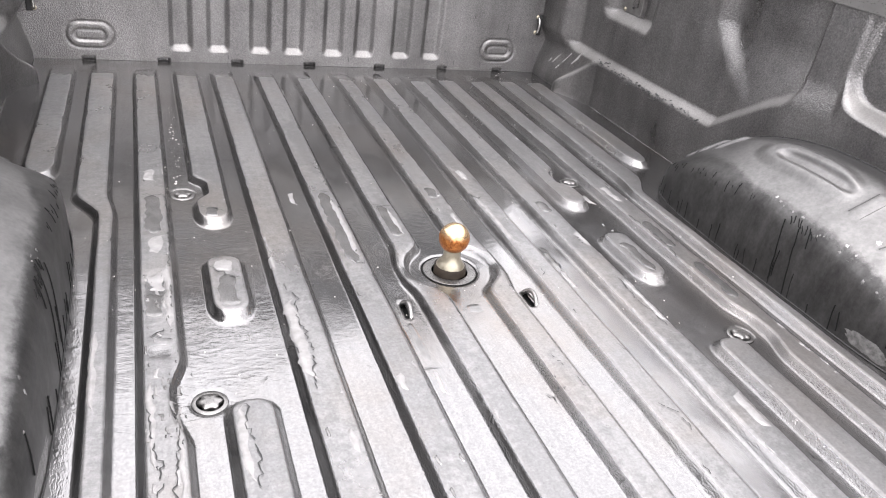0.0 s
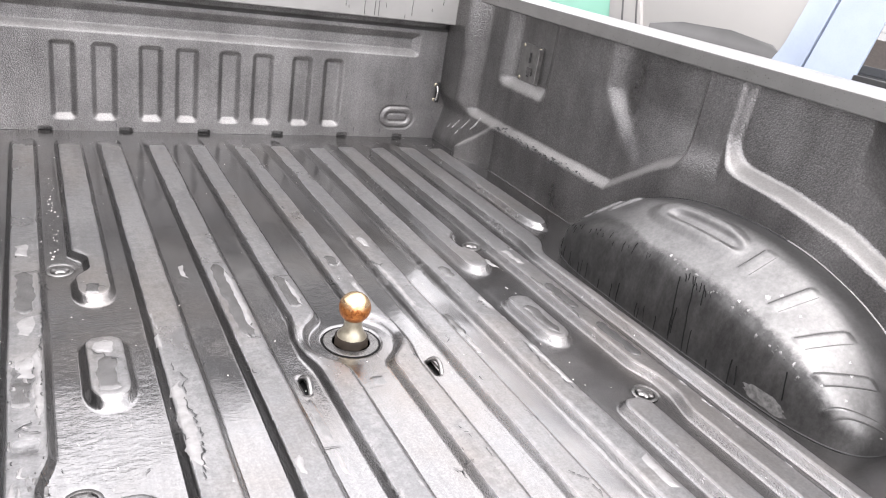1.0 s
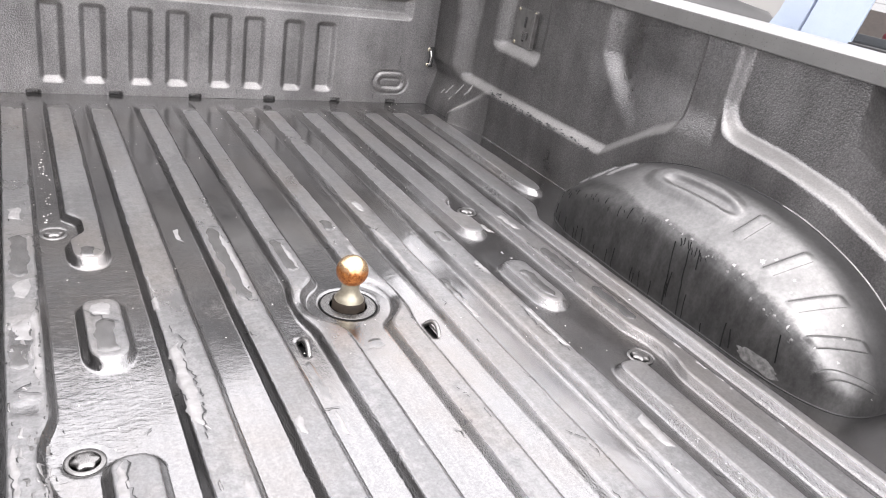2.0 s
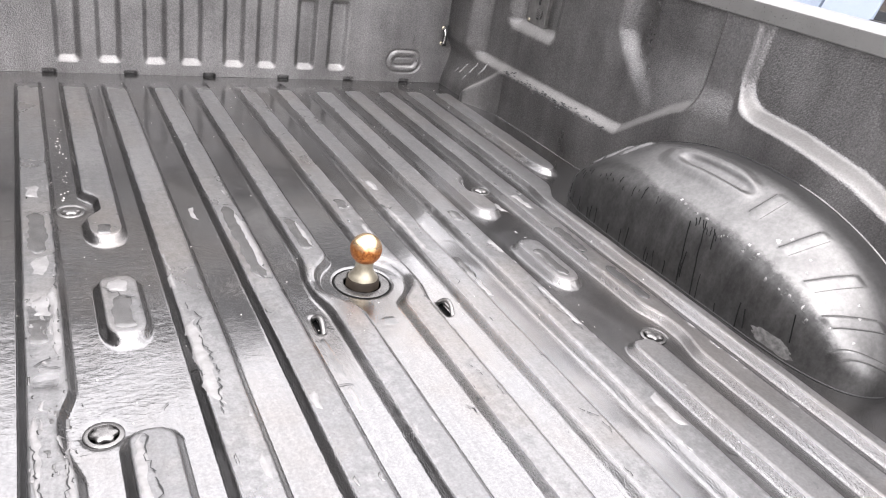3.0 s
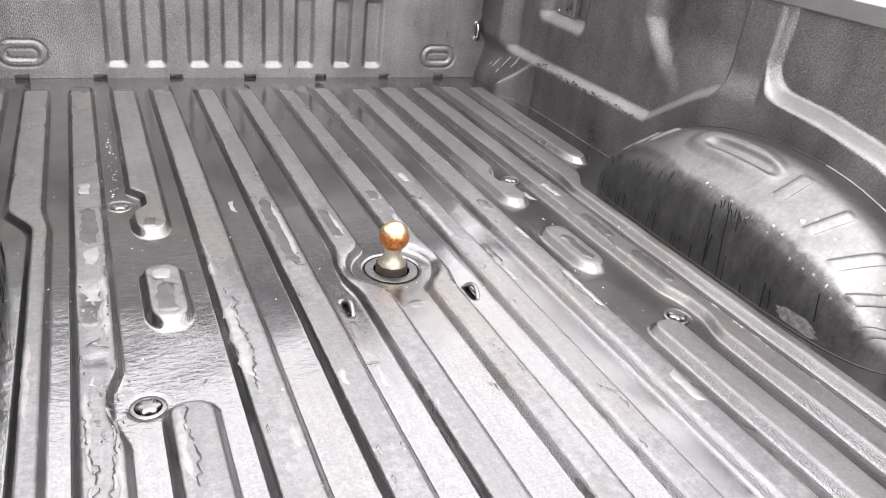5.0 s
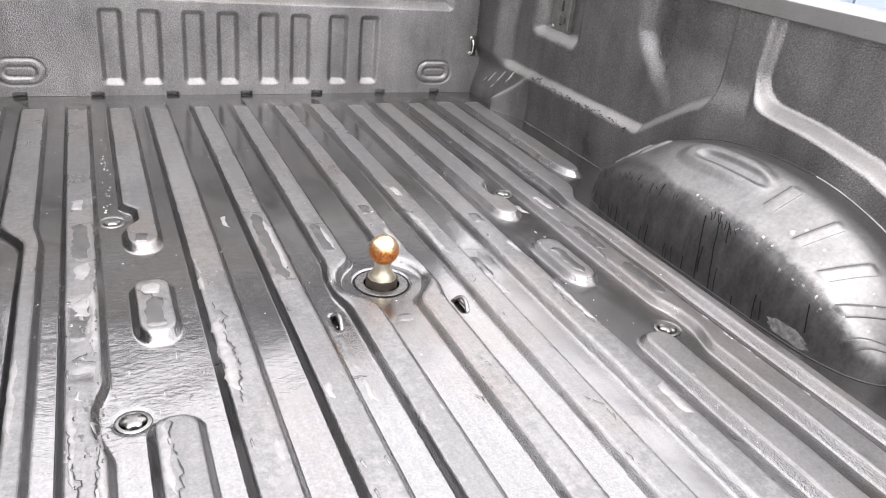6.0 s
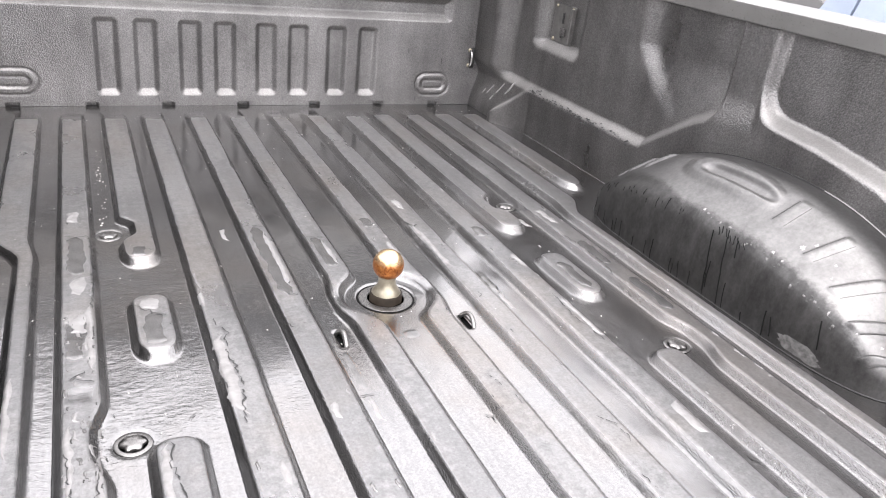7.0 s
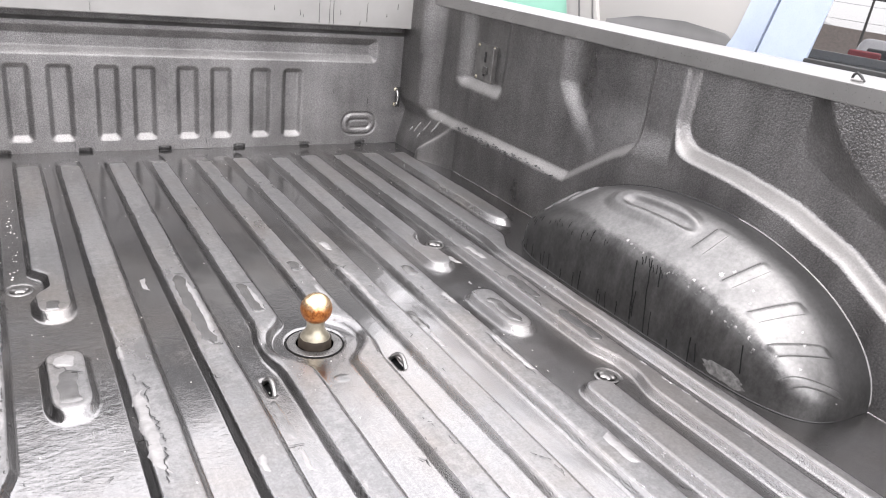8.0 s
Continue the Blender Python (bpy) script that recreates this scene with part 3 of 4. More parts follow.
def housing(side):
    roll, sec_x, sec_z = housing_section()

    def place(U, T):
        c, s = np.cos(U * math.pi / 2), np.sin(U * math.pi / 2)
        e = np.where(s < 0, 5.2, 4.2)
        wide = 0.222 * np.maximum(1 - np.abs(s) ** e, 0) ** (1 / e)
        X = 0.870 - wide * (1 - np.interp(T, roll, sec_x))
        Z = TOP * np.maximum(c, 0) * np.interp(T, roll, sec_z)
        Y = MID + np.where(s < 0, HALF, HALF + 0.022) * s
        # raised pad with a slot sunk in it, steps on the rear slope, flutes at the front
        q = rounded(np.abs(U - 0.105) - 0.185, np.abs(T - 0.515 - 0.1 * (U - 0.1)) * 0.9 - 0.125, 0.11)
        q2 = rounded(np.abs(U - 0.065) - 0.135, np.abs(T - 0.505 - 0.05 * (U - 0.1)) * 0.9 - 0.042, 0.04)
        E = 0.012 * (1 - smooth(q, -0.05, 0.025)) - 0.011 * (1 - smooth(q2, -0.025, 0.018))
        for u1, t1, u2, t2, w in RUNGS:
            d = (u1 + (T - t1) * (u2 - u1) / (t2 - t1)) - U
            across = smooth(T, t1 - 0.012, t1 + 0.018) * (1 - smooth(T, t2 - 0.02, t2 + 0.03))
            E = E + (0.0024 if u1 > -0.45 else 0.0042) * across * smooth(d, -0.004, 0.005) * (1 - 0.45 * smooth(d, 0.01, w)) * (1 - smooth(d, w, w + 0.012))
        for u1, t1 in FLUTES:
            E = E + 0.006 * hump(U + 0.30 * (T - t1), u1, 0.006, 0.022) * hump(T, t1, 0.09, 0.07)
        # slack and small dents of the coating
        E = E + 0.0007 * np.sin(15 * U + 5 * T) * np.sin(9 * T + 4 * U) * (1 - smooth(np.abs(U), 0.5, 0.8))
        return side * (X - 0.45 * E), Y + 0.5 * E * s, Z + 0.8 * E

    along = np.linspace(-1, 1, 440)
    v, f = sheet(np.sign(along) * (1 - (1 - np.abs(along)) ** 1.5), np.linspace(0, 1, 170), place)
    f = f[:, ::-1] if side > 0 else f
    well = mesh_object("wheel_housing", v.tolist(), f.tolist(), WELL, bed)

    def seam(u0, u1, n):
        line = []
        for u in np.linspace(u0, u1, n):
            X, Y, Z = place(np.full(200, u), np.linspace(0, 1, 200))
            k = int(np.argmin(np.abs(np.abs(X) - WALL - 0.001)))
            line.append((side * (WALL - 0.0005), float(Y[k]), float(Z[k]) + 0.001))
        return line

    part("seam_sealer", tube(seam(-0.97, -0.12, 50), 0.0016, 8), SEALER, well, "pale bead of seam sealer")
    part("seam_gap", tube(seam(-0.115, 0.9, 50), 0.0014, 8), DARK, well, "dark gap along the wall")
    line = []
    for u in np.linspace(-0.93, 0.93, 60):
        X, Y, Z = place(np.array([u]), np.array([0.0]))
        line.append((float(X[0]) - side * 0.001, float(Y[0]), float(floor_height(X, Y)[0]) + 0.0012))
    part("foot_gap", tube(line, 0.0013, 6), DARK, well, "dark gap along the floor")
    # dark bars put in as shade in the creases at the steps' front edge
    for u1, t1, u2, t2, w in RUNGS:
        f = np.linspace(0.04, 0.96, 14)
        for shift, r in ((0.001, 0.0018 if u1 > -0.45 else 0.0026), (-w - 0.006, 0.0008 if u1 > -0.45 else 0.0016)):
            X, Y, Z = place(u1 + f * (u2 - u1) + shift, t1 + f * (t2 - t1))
            part("step_crease_shade", tube(list(zip(X, Y, Z - 0.0004)), r, 6), CREASE, well, "dark bar for the shade in a crease")
    # runs of coating down the inner face, long ones singly and short ones in rows
    rnd = np.random.RandomState(31)

    def run(u1, t1, u2, t2, r):
        k = max(5, int(abs(t1 - t2) / 0.012))
        f = np.linspace(0, 1, k)
        X, Y, Z = place(u1 + f * (u2 - u1) + np.cumsum(rnd.normal(0, 0.0014, k)), t1 + f * (t2 - t1))
        part("run_mark", tube(list(zip(X - side * 0.0004, Y, Z)), r, 6), DEEP_BLACK, well)

    for u1, t1, u2, t2 in RUNS:
        run(u1, t1, u2, t2, 0.0013)
    for u in np.linspace(0.12, 0.66, 22) + rnd.normal(0, 0.012, 22):
        t1 = rnd.uniform(0.13, 0.19)
        run(u, t1, u - 0.004, t1 - rnd.uniform(0.01, 0.045), rnd.uniform(0.0005, 0.0012))
    for u in np.linspace(-0.16, 0.66, 20) + rnd.normal(0, 0.02, 20):
        t1 = rnd.uniform(0.012, 0.05) + (0.03 if rnd.rand() > 0.7 else 0.0)
        run(u, t1, u - 0.006, max(t1 - 0.05, 0.0), rnd.uniform(0.0005, 0.0012))
    for u in np.linspace(-0.12, -0.02, 9):
        run(u, rnd.uniform(0.145, 0.17), u - 0.012, rnd.uniform(0.125, 0.14), rnd.uniform(0.0006, 0.0013))

    def patch(cu, ct, ru, rt, mat, rag, lift, label=""):
        """A ragged flake on the housing's skin, thickest in the middle."""
        n, rings = 40, 4
        a = np.linspace(0, 2 * math.pi, n + 1)[:-1]
        q = 1 - rag * rnd.rand(n)
        q = (np.roll(q, 1) + 2 * q + np.roll(q, -1)) / 4
        f = np.linspace(0, 1, rings + 1)[1:]
        U = np.append(cu + ru * (f[:, None] * q * np.cos(a)).ravel(), cu)
        T = np.clip(np.append(ct + rt * (f[:, None] * q * np.sin(a)).ravel(), ct), 0.002, 0.99)
        X, Y, Z = place(U, T)
        up = np.append(np.repeat(lift * (1 - f ** 4) - 0.00015, n), lift)
        X, Z = X - side * up * 0.7, Z + up * 0.7
        faces = [(len(U) - 1, j, (j + 1) % n) for j in range(n)] + [(k * n + j, (k + 1) * n + j, (k + 1) * n + (j + 1) % n, k * n + (j + 1) % n) for k in range(rings - 1) for j in range(n)]
        mesh_object("bare_spot", list(zip(X.tolist(), Y.tolist(), Z.tolist())), faces, mat, well, True, label)

    for cu, ct, ru, rt in SPOTS if side > 0 else ():
        patch(cu, ct, 0.8 * ru, 0.8 * rt, FLAKE, 0.75, 0.0007)
    for k in range(34 if side > 0 else 8):
        u = rnd.uniform(-0.5, 0.1)
        patch(u, np.interp(u, (-0.5, -0.3, 0.1), (0.125, 0.15, 0.185)) + rnd.normal(0, 0.010), rnd.uniform(0.003, 0.010), rnd.uniform(0.004, 0.010), (SCRAPE, CREASE, CREASE)[k % 3], 0.6, 0.0008)
    patch(-0.43, 0.020, 0.13, 0.024, SCRAPE, 0.5, 0.0004, "pale scraped patch above the floor")
    return well


housing(1)
housing(-1)


def prism(profile, y0, y1, bevel=0.003):
    """A bar of the section (x, z), drawn along y."""
    bm = bmesh.new()
    ends = [[bm.verts.new((x, y, z)) for x, z in profile] for y in (y0, y1)]
    bm.faces.new(ends[0])
    bm.faces.new(ends[1][::-1])
    for k in range(len(profile)):
        bm.faces.new((ends[0][k], ends[0][k - 1], ends[1][k - 1], ends[1][k]))
    bmesh.ops.bevel(bm, geom=[e for e in bm.edges if abs(e.verts[0].co.y - e.verts[1].co.y) > 0.1], offset=bevel, segments=3, affect="EDGES", profile=0.5)
    return bm


# rail caps: rolled lip, upright inner face, top that falls a little inward
for sx in (1, -1):
    section = [(sx * x, z) for x, z in ((0.840, 0.516), (0.840, 0.5535), (0.900, 0.5605), (0.953, 0.561), (0.953, 0.516))]
    part("bed_rail", prism(section, REAR, 1.40, 0.0022), RAIL, bed, "light silver painted rail cap", False)
head_section = box(bmesh.new(), -0.838, 0.838, 1.268, 1.40, 0.418, 0.562, 0.004)
part("headboard_rail", head_section, HEADRAIL, bed, "pale painted rail along the headboard")


def floor_bolt(bx, by):
    head = part("floor_bolt", lathe([(0.0242, -0.004), (0.0242, -0.0008), (0.0232, 0.0), (0.0186, 0.0), (0.0178, -0.0010), (0.0172, -0.003)], 36, (bx, by, 0)), SEAT, bed)
    part("rim_gap", lathe([(0.0240, -0.003), (0.0240, -0.0010), (0.0246, -0.0008), (0.0246, -0.003)], 36, (bx, by, 0)), DEEP_BLACK, head, "dark gap round the bolt seat")
    part("recess", lathe([(0.0176, -0.0016), (0.0, -0.0016)], 36, (bx, by, 0)), PLATE, head, "dull recess round the drive")
    bm = bmesh.new()
    rings = []
    for scale, z in ((1.0, -0.002), (0.97, 0.0022), (0.80, 0.0042), (0.45, 0.0050)):
        rings.append([bm.verts.new((bx + scale * r * math.cos(a), by + scale * r * math.sin(a), z)) for k in range(36) for a in [k * math.pi / 18] for r in [0.0152 + 0.0019 * math.cos(6 * a)]])
    for low, top in zip(rings, rings[1:]):
        for k in range(36):
            bm.faces.new((low[k - 1], low[k], top[k], top[k - 1]))
    bm.faces.new(rings[-1])
    part("star_drive", bm, SEAT, head, "pale star-shaped drive")
    return head


def chain_loop(points):
    """The bent rod of a safety-chain loop, standing in its slot."""
    line = [Vector(p) for p in points]
    pts = [(line[0] * (1 - t) ** 2 + line[1] * 2 * t * (1 - t) + line[2] * t * t)[:] for t in np.linspace(0, 1, 12)]
    return part("chain_loop", tube(pts, 0.0042, 10), SEAT, bed, "worn steel safety-chain loop")


chain_loop(((0.111, -0.086, -0.010), (0.133, -0.100, 0.026), (0.1175, -0.143, -0.010)))
chain_loop(((-0.124, -0.086, -0.010), (-0.1125, -0.104, 0.026), (-0.1205, -0.143, -0.010)))


# cab behind the headboard, mirrored in the wet floor
def cab_shell():
    bm = bmesh.new()
    prof = [(1.47, -0.3), (1.45, 0.45), (1.47, 0.70), (1.52, 1.00), (1.58, 1.25), (1.66, 1.37), (1.80, 1.42), (3.1, 1.41), (3.5, 1.05), (3.75, 0.60), (3.8, -0.3)]
    rings = []
    for f, drop in ((-1.0, 0.04), (-0.96, 0.012), (-0.88, 0.0), (0.88, 0.0), (0.96, 0.012), (1.0, 0.04)):
        rings.append([bm.verts.new((f * float(np.interp(z, (0.5, 0.95, 1.25, 1.42), (0.97, 0.93, 0.82, 0.72))), y + drop, z - drop if z > 0.9 else z)) for y, z in prof])
    for a, b in zip(rings, rings[1:]):
        for k in range(len(prof)):
            bm.faces.new((a[k], a[(k + 1) % len(prof)], b[(k + 1) % len(prof)], b[k]))
    bm.faces.new(rings[0])
    bm.faces.new(rings[-1][::-1])
    return bm


cab = part("cab", cab_shell(), WHITE, bed, "dark grey painted cab")
bm = bmesh.new()
box(bm, -0.70, 0.70, -0.008, 0.008, -0.20, 0.20, 0.007)
bm.transform(Matrix.Translation((0, 1.515, 0.95)) @ Matrix.Rotation(radians(-11.5), 4, "X"))
part("rear_window", bm, GLASS, cab, "dark tinted rear window")


# outside of the truck: bed sides with wheel arches, hood, wheels
def extruded(pts, x0, x1, bevel=0.012):
    """An outline (y, z) drawn out from x0 to x1."""
    bm = bmesh.new()
    a = [bm.verts.new((x0, y, z)) for y, z in pts]
    b = [bm.verts.new((x1, y, z)) for y, z in pts]
    bm.faces.new(a)
    bm.faces.new(b[::-1])
    for k in range(len(pts)):
        bm.faces.new((a[k], a[k - 1], b[k - 1], b[k]))
    if bevel:
        bmesh.ops.bevel(bm, geom=bm.edges[:], offset=bevel, segments=2, affect="EDGES", profile=0.5)
    return bm


arch_line = [(-0.095 + 0.44 * math.cos(a), -0.44 + 0.40 * math.sin(a)) for a in np.linspace(0, math.pi, 17)]
for sx in (1, -1):
    x0, x1 = sorted((sx * 0.934, sx * 0.956))
    part("bed_side", extruded([(1.41, 0.514), (1.41, -0.42)] + [(y, max(z, -0.42)) for y, z in arch_line] + [(REAR, -0.38), (REAR, 0.514)], x0, x1, 0.004), WHITE, bed, "grey painted outer bed side")
    for wy in (-0.095, 3.75):
        bm = lathe([(0.20, -0.11), (0.34, -0.12), (0.37, -0.08), (0.37, 0.08), (0.34, 0.12), (0.20, 0.11)], 40)
        bm.transform(Matrix.Translation((sx * 0.80, wy, -0.48)) @ Matrix.Rotation(radians(90), 4, "Y"))
        wheel = part("wheel", bm, DARK, bed, "black tyre")
        bm = lathe([(0.0, 0.0), (0.20, 0.0), (0.20, 0.02), (0.16, 0.03), (0.06, 0.012), (0.05, 0.03), (0.0, 0.03)], 32)
        bm.transform(Matrix.Translation((sx * 0.905, wy, -0.48)) @ Matrix.Rotation(radians(90 * sx), 4, "Y"))
        part("rim", bm, CHROME, wheel, "bright alloy rim")
part("chassis", extruded([(REAR, -0.13), (4.7, -0.13), (4.7, -0.30), (REAR, -0.30)], -0.46, 0.46), DARK, bed, "black chassis frame")
part("hood", extruded([(3.48, -0.30), (3.48, 0.60), (3.75, 0.60), (4.60, 0.50), (4.78, 0.34), (4.82, -0.30)], -0.66, 0.66, 0.05), WHITE, bed, "dark grey painted hood")


def paint_run(x, z0, z1, y, wide=0.0026):
    """A thin run that tapers upward from its rounded bead."""
    bm = bmesh.new()
    rings = [[bm.verts.new((x + 0.0012 * math.sin(90 * z) + sx * wide * w / 2, y + dy, z)) for sx, dy in ((-1, 0.002), (0, -0.0008), (1, 0.002))] for z, w in ((z0, 0.3), (z0 + 0.002, 1.0), (z0 + 0.3 * (z1 - z0), 0.7), (z1, 0.25))]
    for low, top in zip(rings, rings[1:]):
        for k in range(2):
            bm.faces.new((low[k], low[k + 1], top[k + 1], top[k]))
    return part("paint_run", bm, DARK, bed, "thin dark run of coating")


for rx, z0, z1 in ((-0.21, 0.424, 0.46), (0.325, 0.455, 0.470), (0.41, 0.445, 0.462), (0.42, 0.440, 0.448), (0.475, 0.424, 0.53), (0.51, 0.424, 0.50), (0.525, 0.424, 0.54), (0.55, 0.452, 0.468), (0.62, 0.424, 0.436), (0.645, 0.435, 0.50), (0.72, 0.455, 0.465), (0.76, 0.48, 0.50)):
    paint_run(rx, z0, z1, 1.267)
for rx, z0, z1 in ((0.56, 0.182, 0.200), (0.69, 0.145, 0.168), (-0.40, 0.012, 0.024), (-0.27, 0.014, 0.028), (0.12, 0.016, 0.032), (0.50, 0.018, 0.034), (0.60, 0.016, 0.030), (0.71, 0.075, 0.09)):
    paint_run(rx, z0, z1, FRONT + float(head_depth(np.array(rx), np.array(z0))) - 0.001, 0.0034)


for bx, by in ((0.459, 0.365), (0.459, -0.288), (-0.459, 0.365), (-0.459, -0.288)):
    floor_bolt(bx, by)


def arch(x, y, z, half, rise):
    """Points of a loop that stands out from the headboard."""
    turn = np.linspace(0, math.pi, 15)
    return [(x, y - rise * math.sin(t) ** 0.7, z - half * math.cos(t)) for t in turn]


# a black block under each slot puts in the shade of its depth
for px in (0.112, -0.1245):
    part("slot_depth_block", box(bmesh.new(), px - 0.018, px + 0.018, -0.152, -0.078, -0.03, -0.0115, 0.002), DEEP_BLACK, bed, "black block put in for the shaded depth of the slot")


def screw(x, y, z, axis, parent, r=0.006):
    """A domed screw head; axis: the way that it faces."""
    bm = lathe([(r, -0.002), (r, 0.001), (0.7 * r, 0.003), (0.2 * r, 0.0036)], 14)
    bm.transform(Matrix.Translation((x, y, z)) @ Vector(axis).to_track_quat("Z", "Y").to_matrix().to_4x4())
    return part("screw", bm, STEEL, parent)


def tie_down(side):
    """Steel tie-down plate with a keyhole slot in the pocket of a side panel."""
    x = side * 0.893
    bm = box(bmesh.new(), -0.004, 0.004, -0.055, 0.055, -0.058, 0.058, 0.0025)
    bm.transform(Matrix.Translation((x, 0.884, 0.372)))
    plate = part("tie_down_plate", bm, PLATE, bed, "grey steel tie-down plate with four screws")
    for dy, dz in ((0.044, 0.05), (-0.044, 0.05), (0.044, -0.05), (-0.044, -0.05)):
        screw(x - side * 0.004, 0.884 + dy, 0.372 + dz, (-side, 0, 0), plate)
    for dy, dz, hy, hz in ((0.0, 0.018, 0.004, 0.016), (0.0, -0.036, 0.004, 0.005)):
        part("slot", box(bmesh.new(), x - side * 0.0055 - 0.001, x - side * 0.0055 + 0.001, 0.884 + dy - hy, 0.884 + dy + hy, 0.372 + dz - hz, 0.372 + dz + hz), DARK, plate, "dark keyhole slot", False)
    part("lug", box(bmesh.new(), x - side * 0.012 - 0.006, x - side * 0.012 + 0.006, 0.823, 0.833, 0.32, 0.425, 0.002), PLATE, plate)
    part("lug", box(bmesh.new(), x - side * 0.0075 - 0.003, x - side * 0.0075 + 0.003, 0.862, 0.886, 0.338, 0.362, 0.001), SEAT, plate)


def cargo_hook(side):
    """Chrome cargo loop screwed to the headboard's end."""
    x = side * 0.80
    part("cargo_loop", tube([(x, FRONT - 0.002, 0.142)] + arch(x, FRONT - 0.004, 0.172, 0.026, 0.02) + [(x, FRONT - 0.002, 0.202)], 0.0042), CHROME, bed, "small chrome cargo loop")
    for z in (0.145, 0.199):
        screw(x, FRONT - 0.003, z, (0, -1, 0), bed, 0.007)
    part("loop_backing", box(bmesh.new(), x + side * 0.012 - 0.009, x + side * 0.012 + 0.009, FRONT - 0.004, FRONT + 0.002, 0.135, 0.209, 0.003), DARK, bed, "black backing plate")


for side in (1, -1):
    tie_down(side)
    cargo_hook(side)
part("rail_plug", tube([(0.866, -0.352, 0.556), (0.865, -0.345, 0.564), (0.867, -0.335, 0.569), (0.872, -0.326, 0.565), (0.876, -0.322, 0.557)], 0.0026, 8), DARK, bed, "torn black rail plug")
part("plug_tab", box(bmesh.new(), 0.858, 0.874, -0.350, -0.330, 0.5560, 0.5595, 0.001), FLAKE, bed, "pale torn tab of the rail plug")


def flake(x0, x1, y0, y1, mat, seed, rag=0.3, lift=0.0007):
    """A ragged patch of worn or peeled coating that lies on the pressed floor."""
    rnd = np.random.RandomState(seed)
    rows = max(7, int((y1 - y0) / 0.007))
    t = np.linspace(0, 1, rows)
    w = x1 - x0
    ends = np.minimum(1, np.minimum(t, 1 - t) * 9 + 0.15)
    walk_l, walk_r = (np.convolve(rnd.rand(rows + 2), (0.25, 0.5, 0.25), "valid") for _ in "ab")
    left = x0 + w * rag * walk_l + w * 1.2 * rag * (1 - ends)
    right = x1 - w * rag * walk_r - w * 1.2 * rag * (1 - ends)
    right = np.maximum(right, left + 0.12 * w)
    y = y0 + (y1 - y0) * t + (rnd.rand(rows) - 0.5) * 0.003
    cols = 5
    f = np.linspace(0, 1, cols)
    X = left[:, None] * (1 - f) + right[:, None] * f
    Y = np.repeat(y[:, None], cols, 1)
    Z = floor_height(X, Y) + lift
    Z[[0, -1], :] -= 0.0012
    Z[:, [0, -1]] -= 0.0012
    verts = np.stack([X, Y, Z], -1).reshape(-1, 3).tolist()
    faces = [(a * cols + b, a * cols + b + 1, (a + 1) * cols + b + 1, (a + 1) * cols + b) for a in range(rows - 1) for b in range(cols - 1)]
    return mesh_object("worn_patch", verts, faces, mat, bed, True)


# (from x, to x, from y, to y, 1 bare, 0 worn smooth)
WORN_A = (
    (-0.204, -0.154, 0.02, 0.325, 0), (-0.176, -0.158, 0.05, 0.30, 1), (-0.092, -0.046, 0.11, 0.25, 0), (-0.066, -0.050, 0.12, 0.235, 1),
    (-0.338, -0.302, -0.29, -0.08, 1), (-0.335, -0.318, 0.02, 0.07, 1), (0.154, 0.173, 0.06, 0.28, 1), (0.310, 0.331, 0.03, 0.09, 1),
    (0.312, 0.330, -0.25, -0.10, 1), (0.300, 0.328, -0.52, -0.44, 1), (-0.543, -0.493, 0.17, 0.335, 0), (-0.535, -0.500, 0.10, 0.165, 1),
)
WORN_B = (
    (-0.543, -0.505, -0.10, -0.025, 0), (-0.545, -0.498, -0.022, 0.035, 1), (0.205, 0.240, -0.02, 0.06, 0), (-0.432, -0.385, -0.085, 0.018, 0), (-0.430, -0.388, 0.025, 0.065, 1),
    (-0.430, -0.390, 0.225, 0.275, 0), (0.492, 0.538, 0.00, 0.12, 0), (0.500, 0.542, -0.20, -0.06, 0), (0.384, 0.428, -0.085, 0.035, 0),
    (-0.296, -0.282, -0.44, -0.39, 1), (-0.202, -0.184, -0.335, -0.295, 1), (-0.140, -0.118, -0.26, -0.15, 0), (-0.138, -0.122, -0.34, -0.28, 1),
)
WORN_C = (
    (-0.02, 0.02, -0.145, -0.115, 0), (-0.435, -0.414, -0.46, -0.32, 1), (-0.542, -0.526, -0.42, -0.25, 1), (-0.508, -0.493, -0.50, -0.30, 1),
    (0.280, 0.325, 0.18, 0.24, 0), (0.045, 0.085, 0.27, 0.33, 0), (-0.615, -0.600, -0.30, -0.12, 1), (0.495, 0.53, 0.22, 0.30, 1),
    (-0.512, -0.494, -0.13, 0.06, 1), (-0.540, -0.500, 0.40, 0.46, 1), (0.065, 0.085, 0.10, 0.20, 1), (0.160, 0.185, 0.36, 0.42, 1),
    (0.215, 0.232, -0.10, -0.03, 1), (0.44, 0.47, 0.24, 0.29, 1), (-0.25, -0.23, 0.30, 0.36, 1),
)
for k, (px0, px1, py0, py1, bare) in enumerate(WORN_A + WORN_B + WORN_C):
    flake(px0, px1, py0, py1, BARE if bare else SMOOTH, k, 0.45 if bare else 0.30, 0.0011 if bare else 0.0007)

# small chips along the edges of the ribs
chips = random.Random(12)
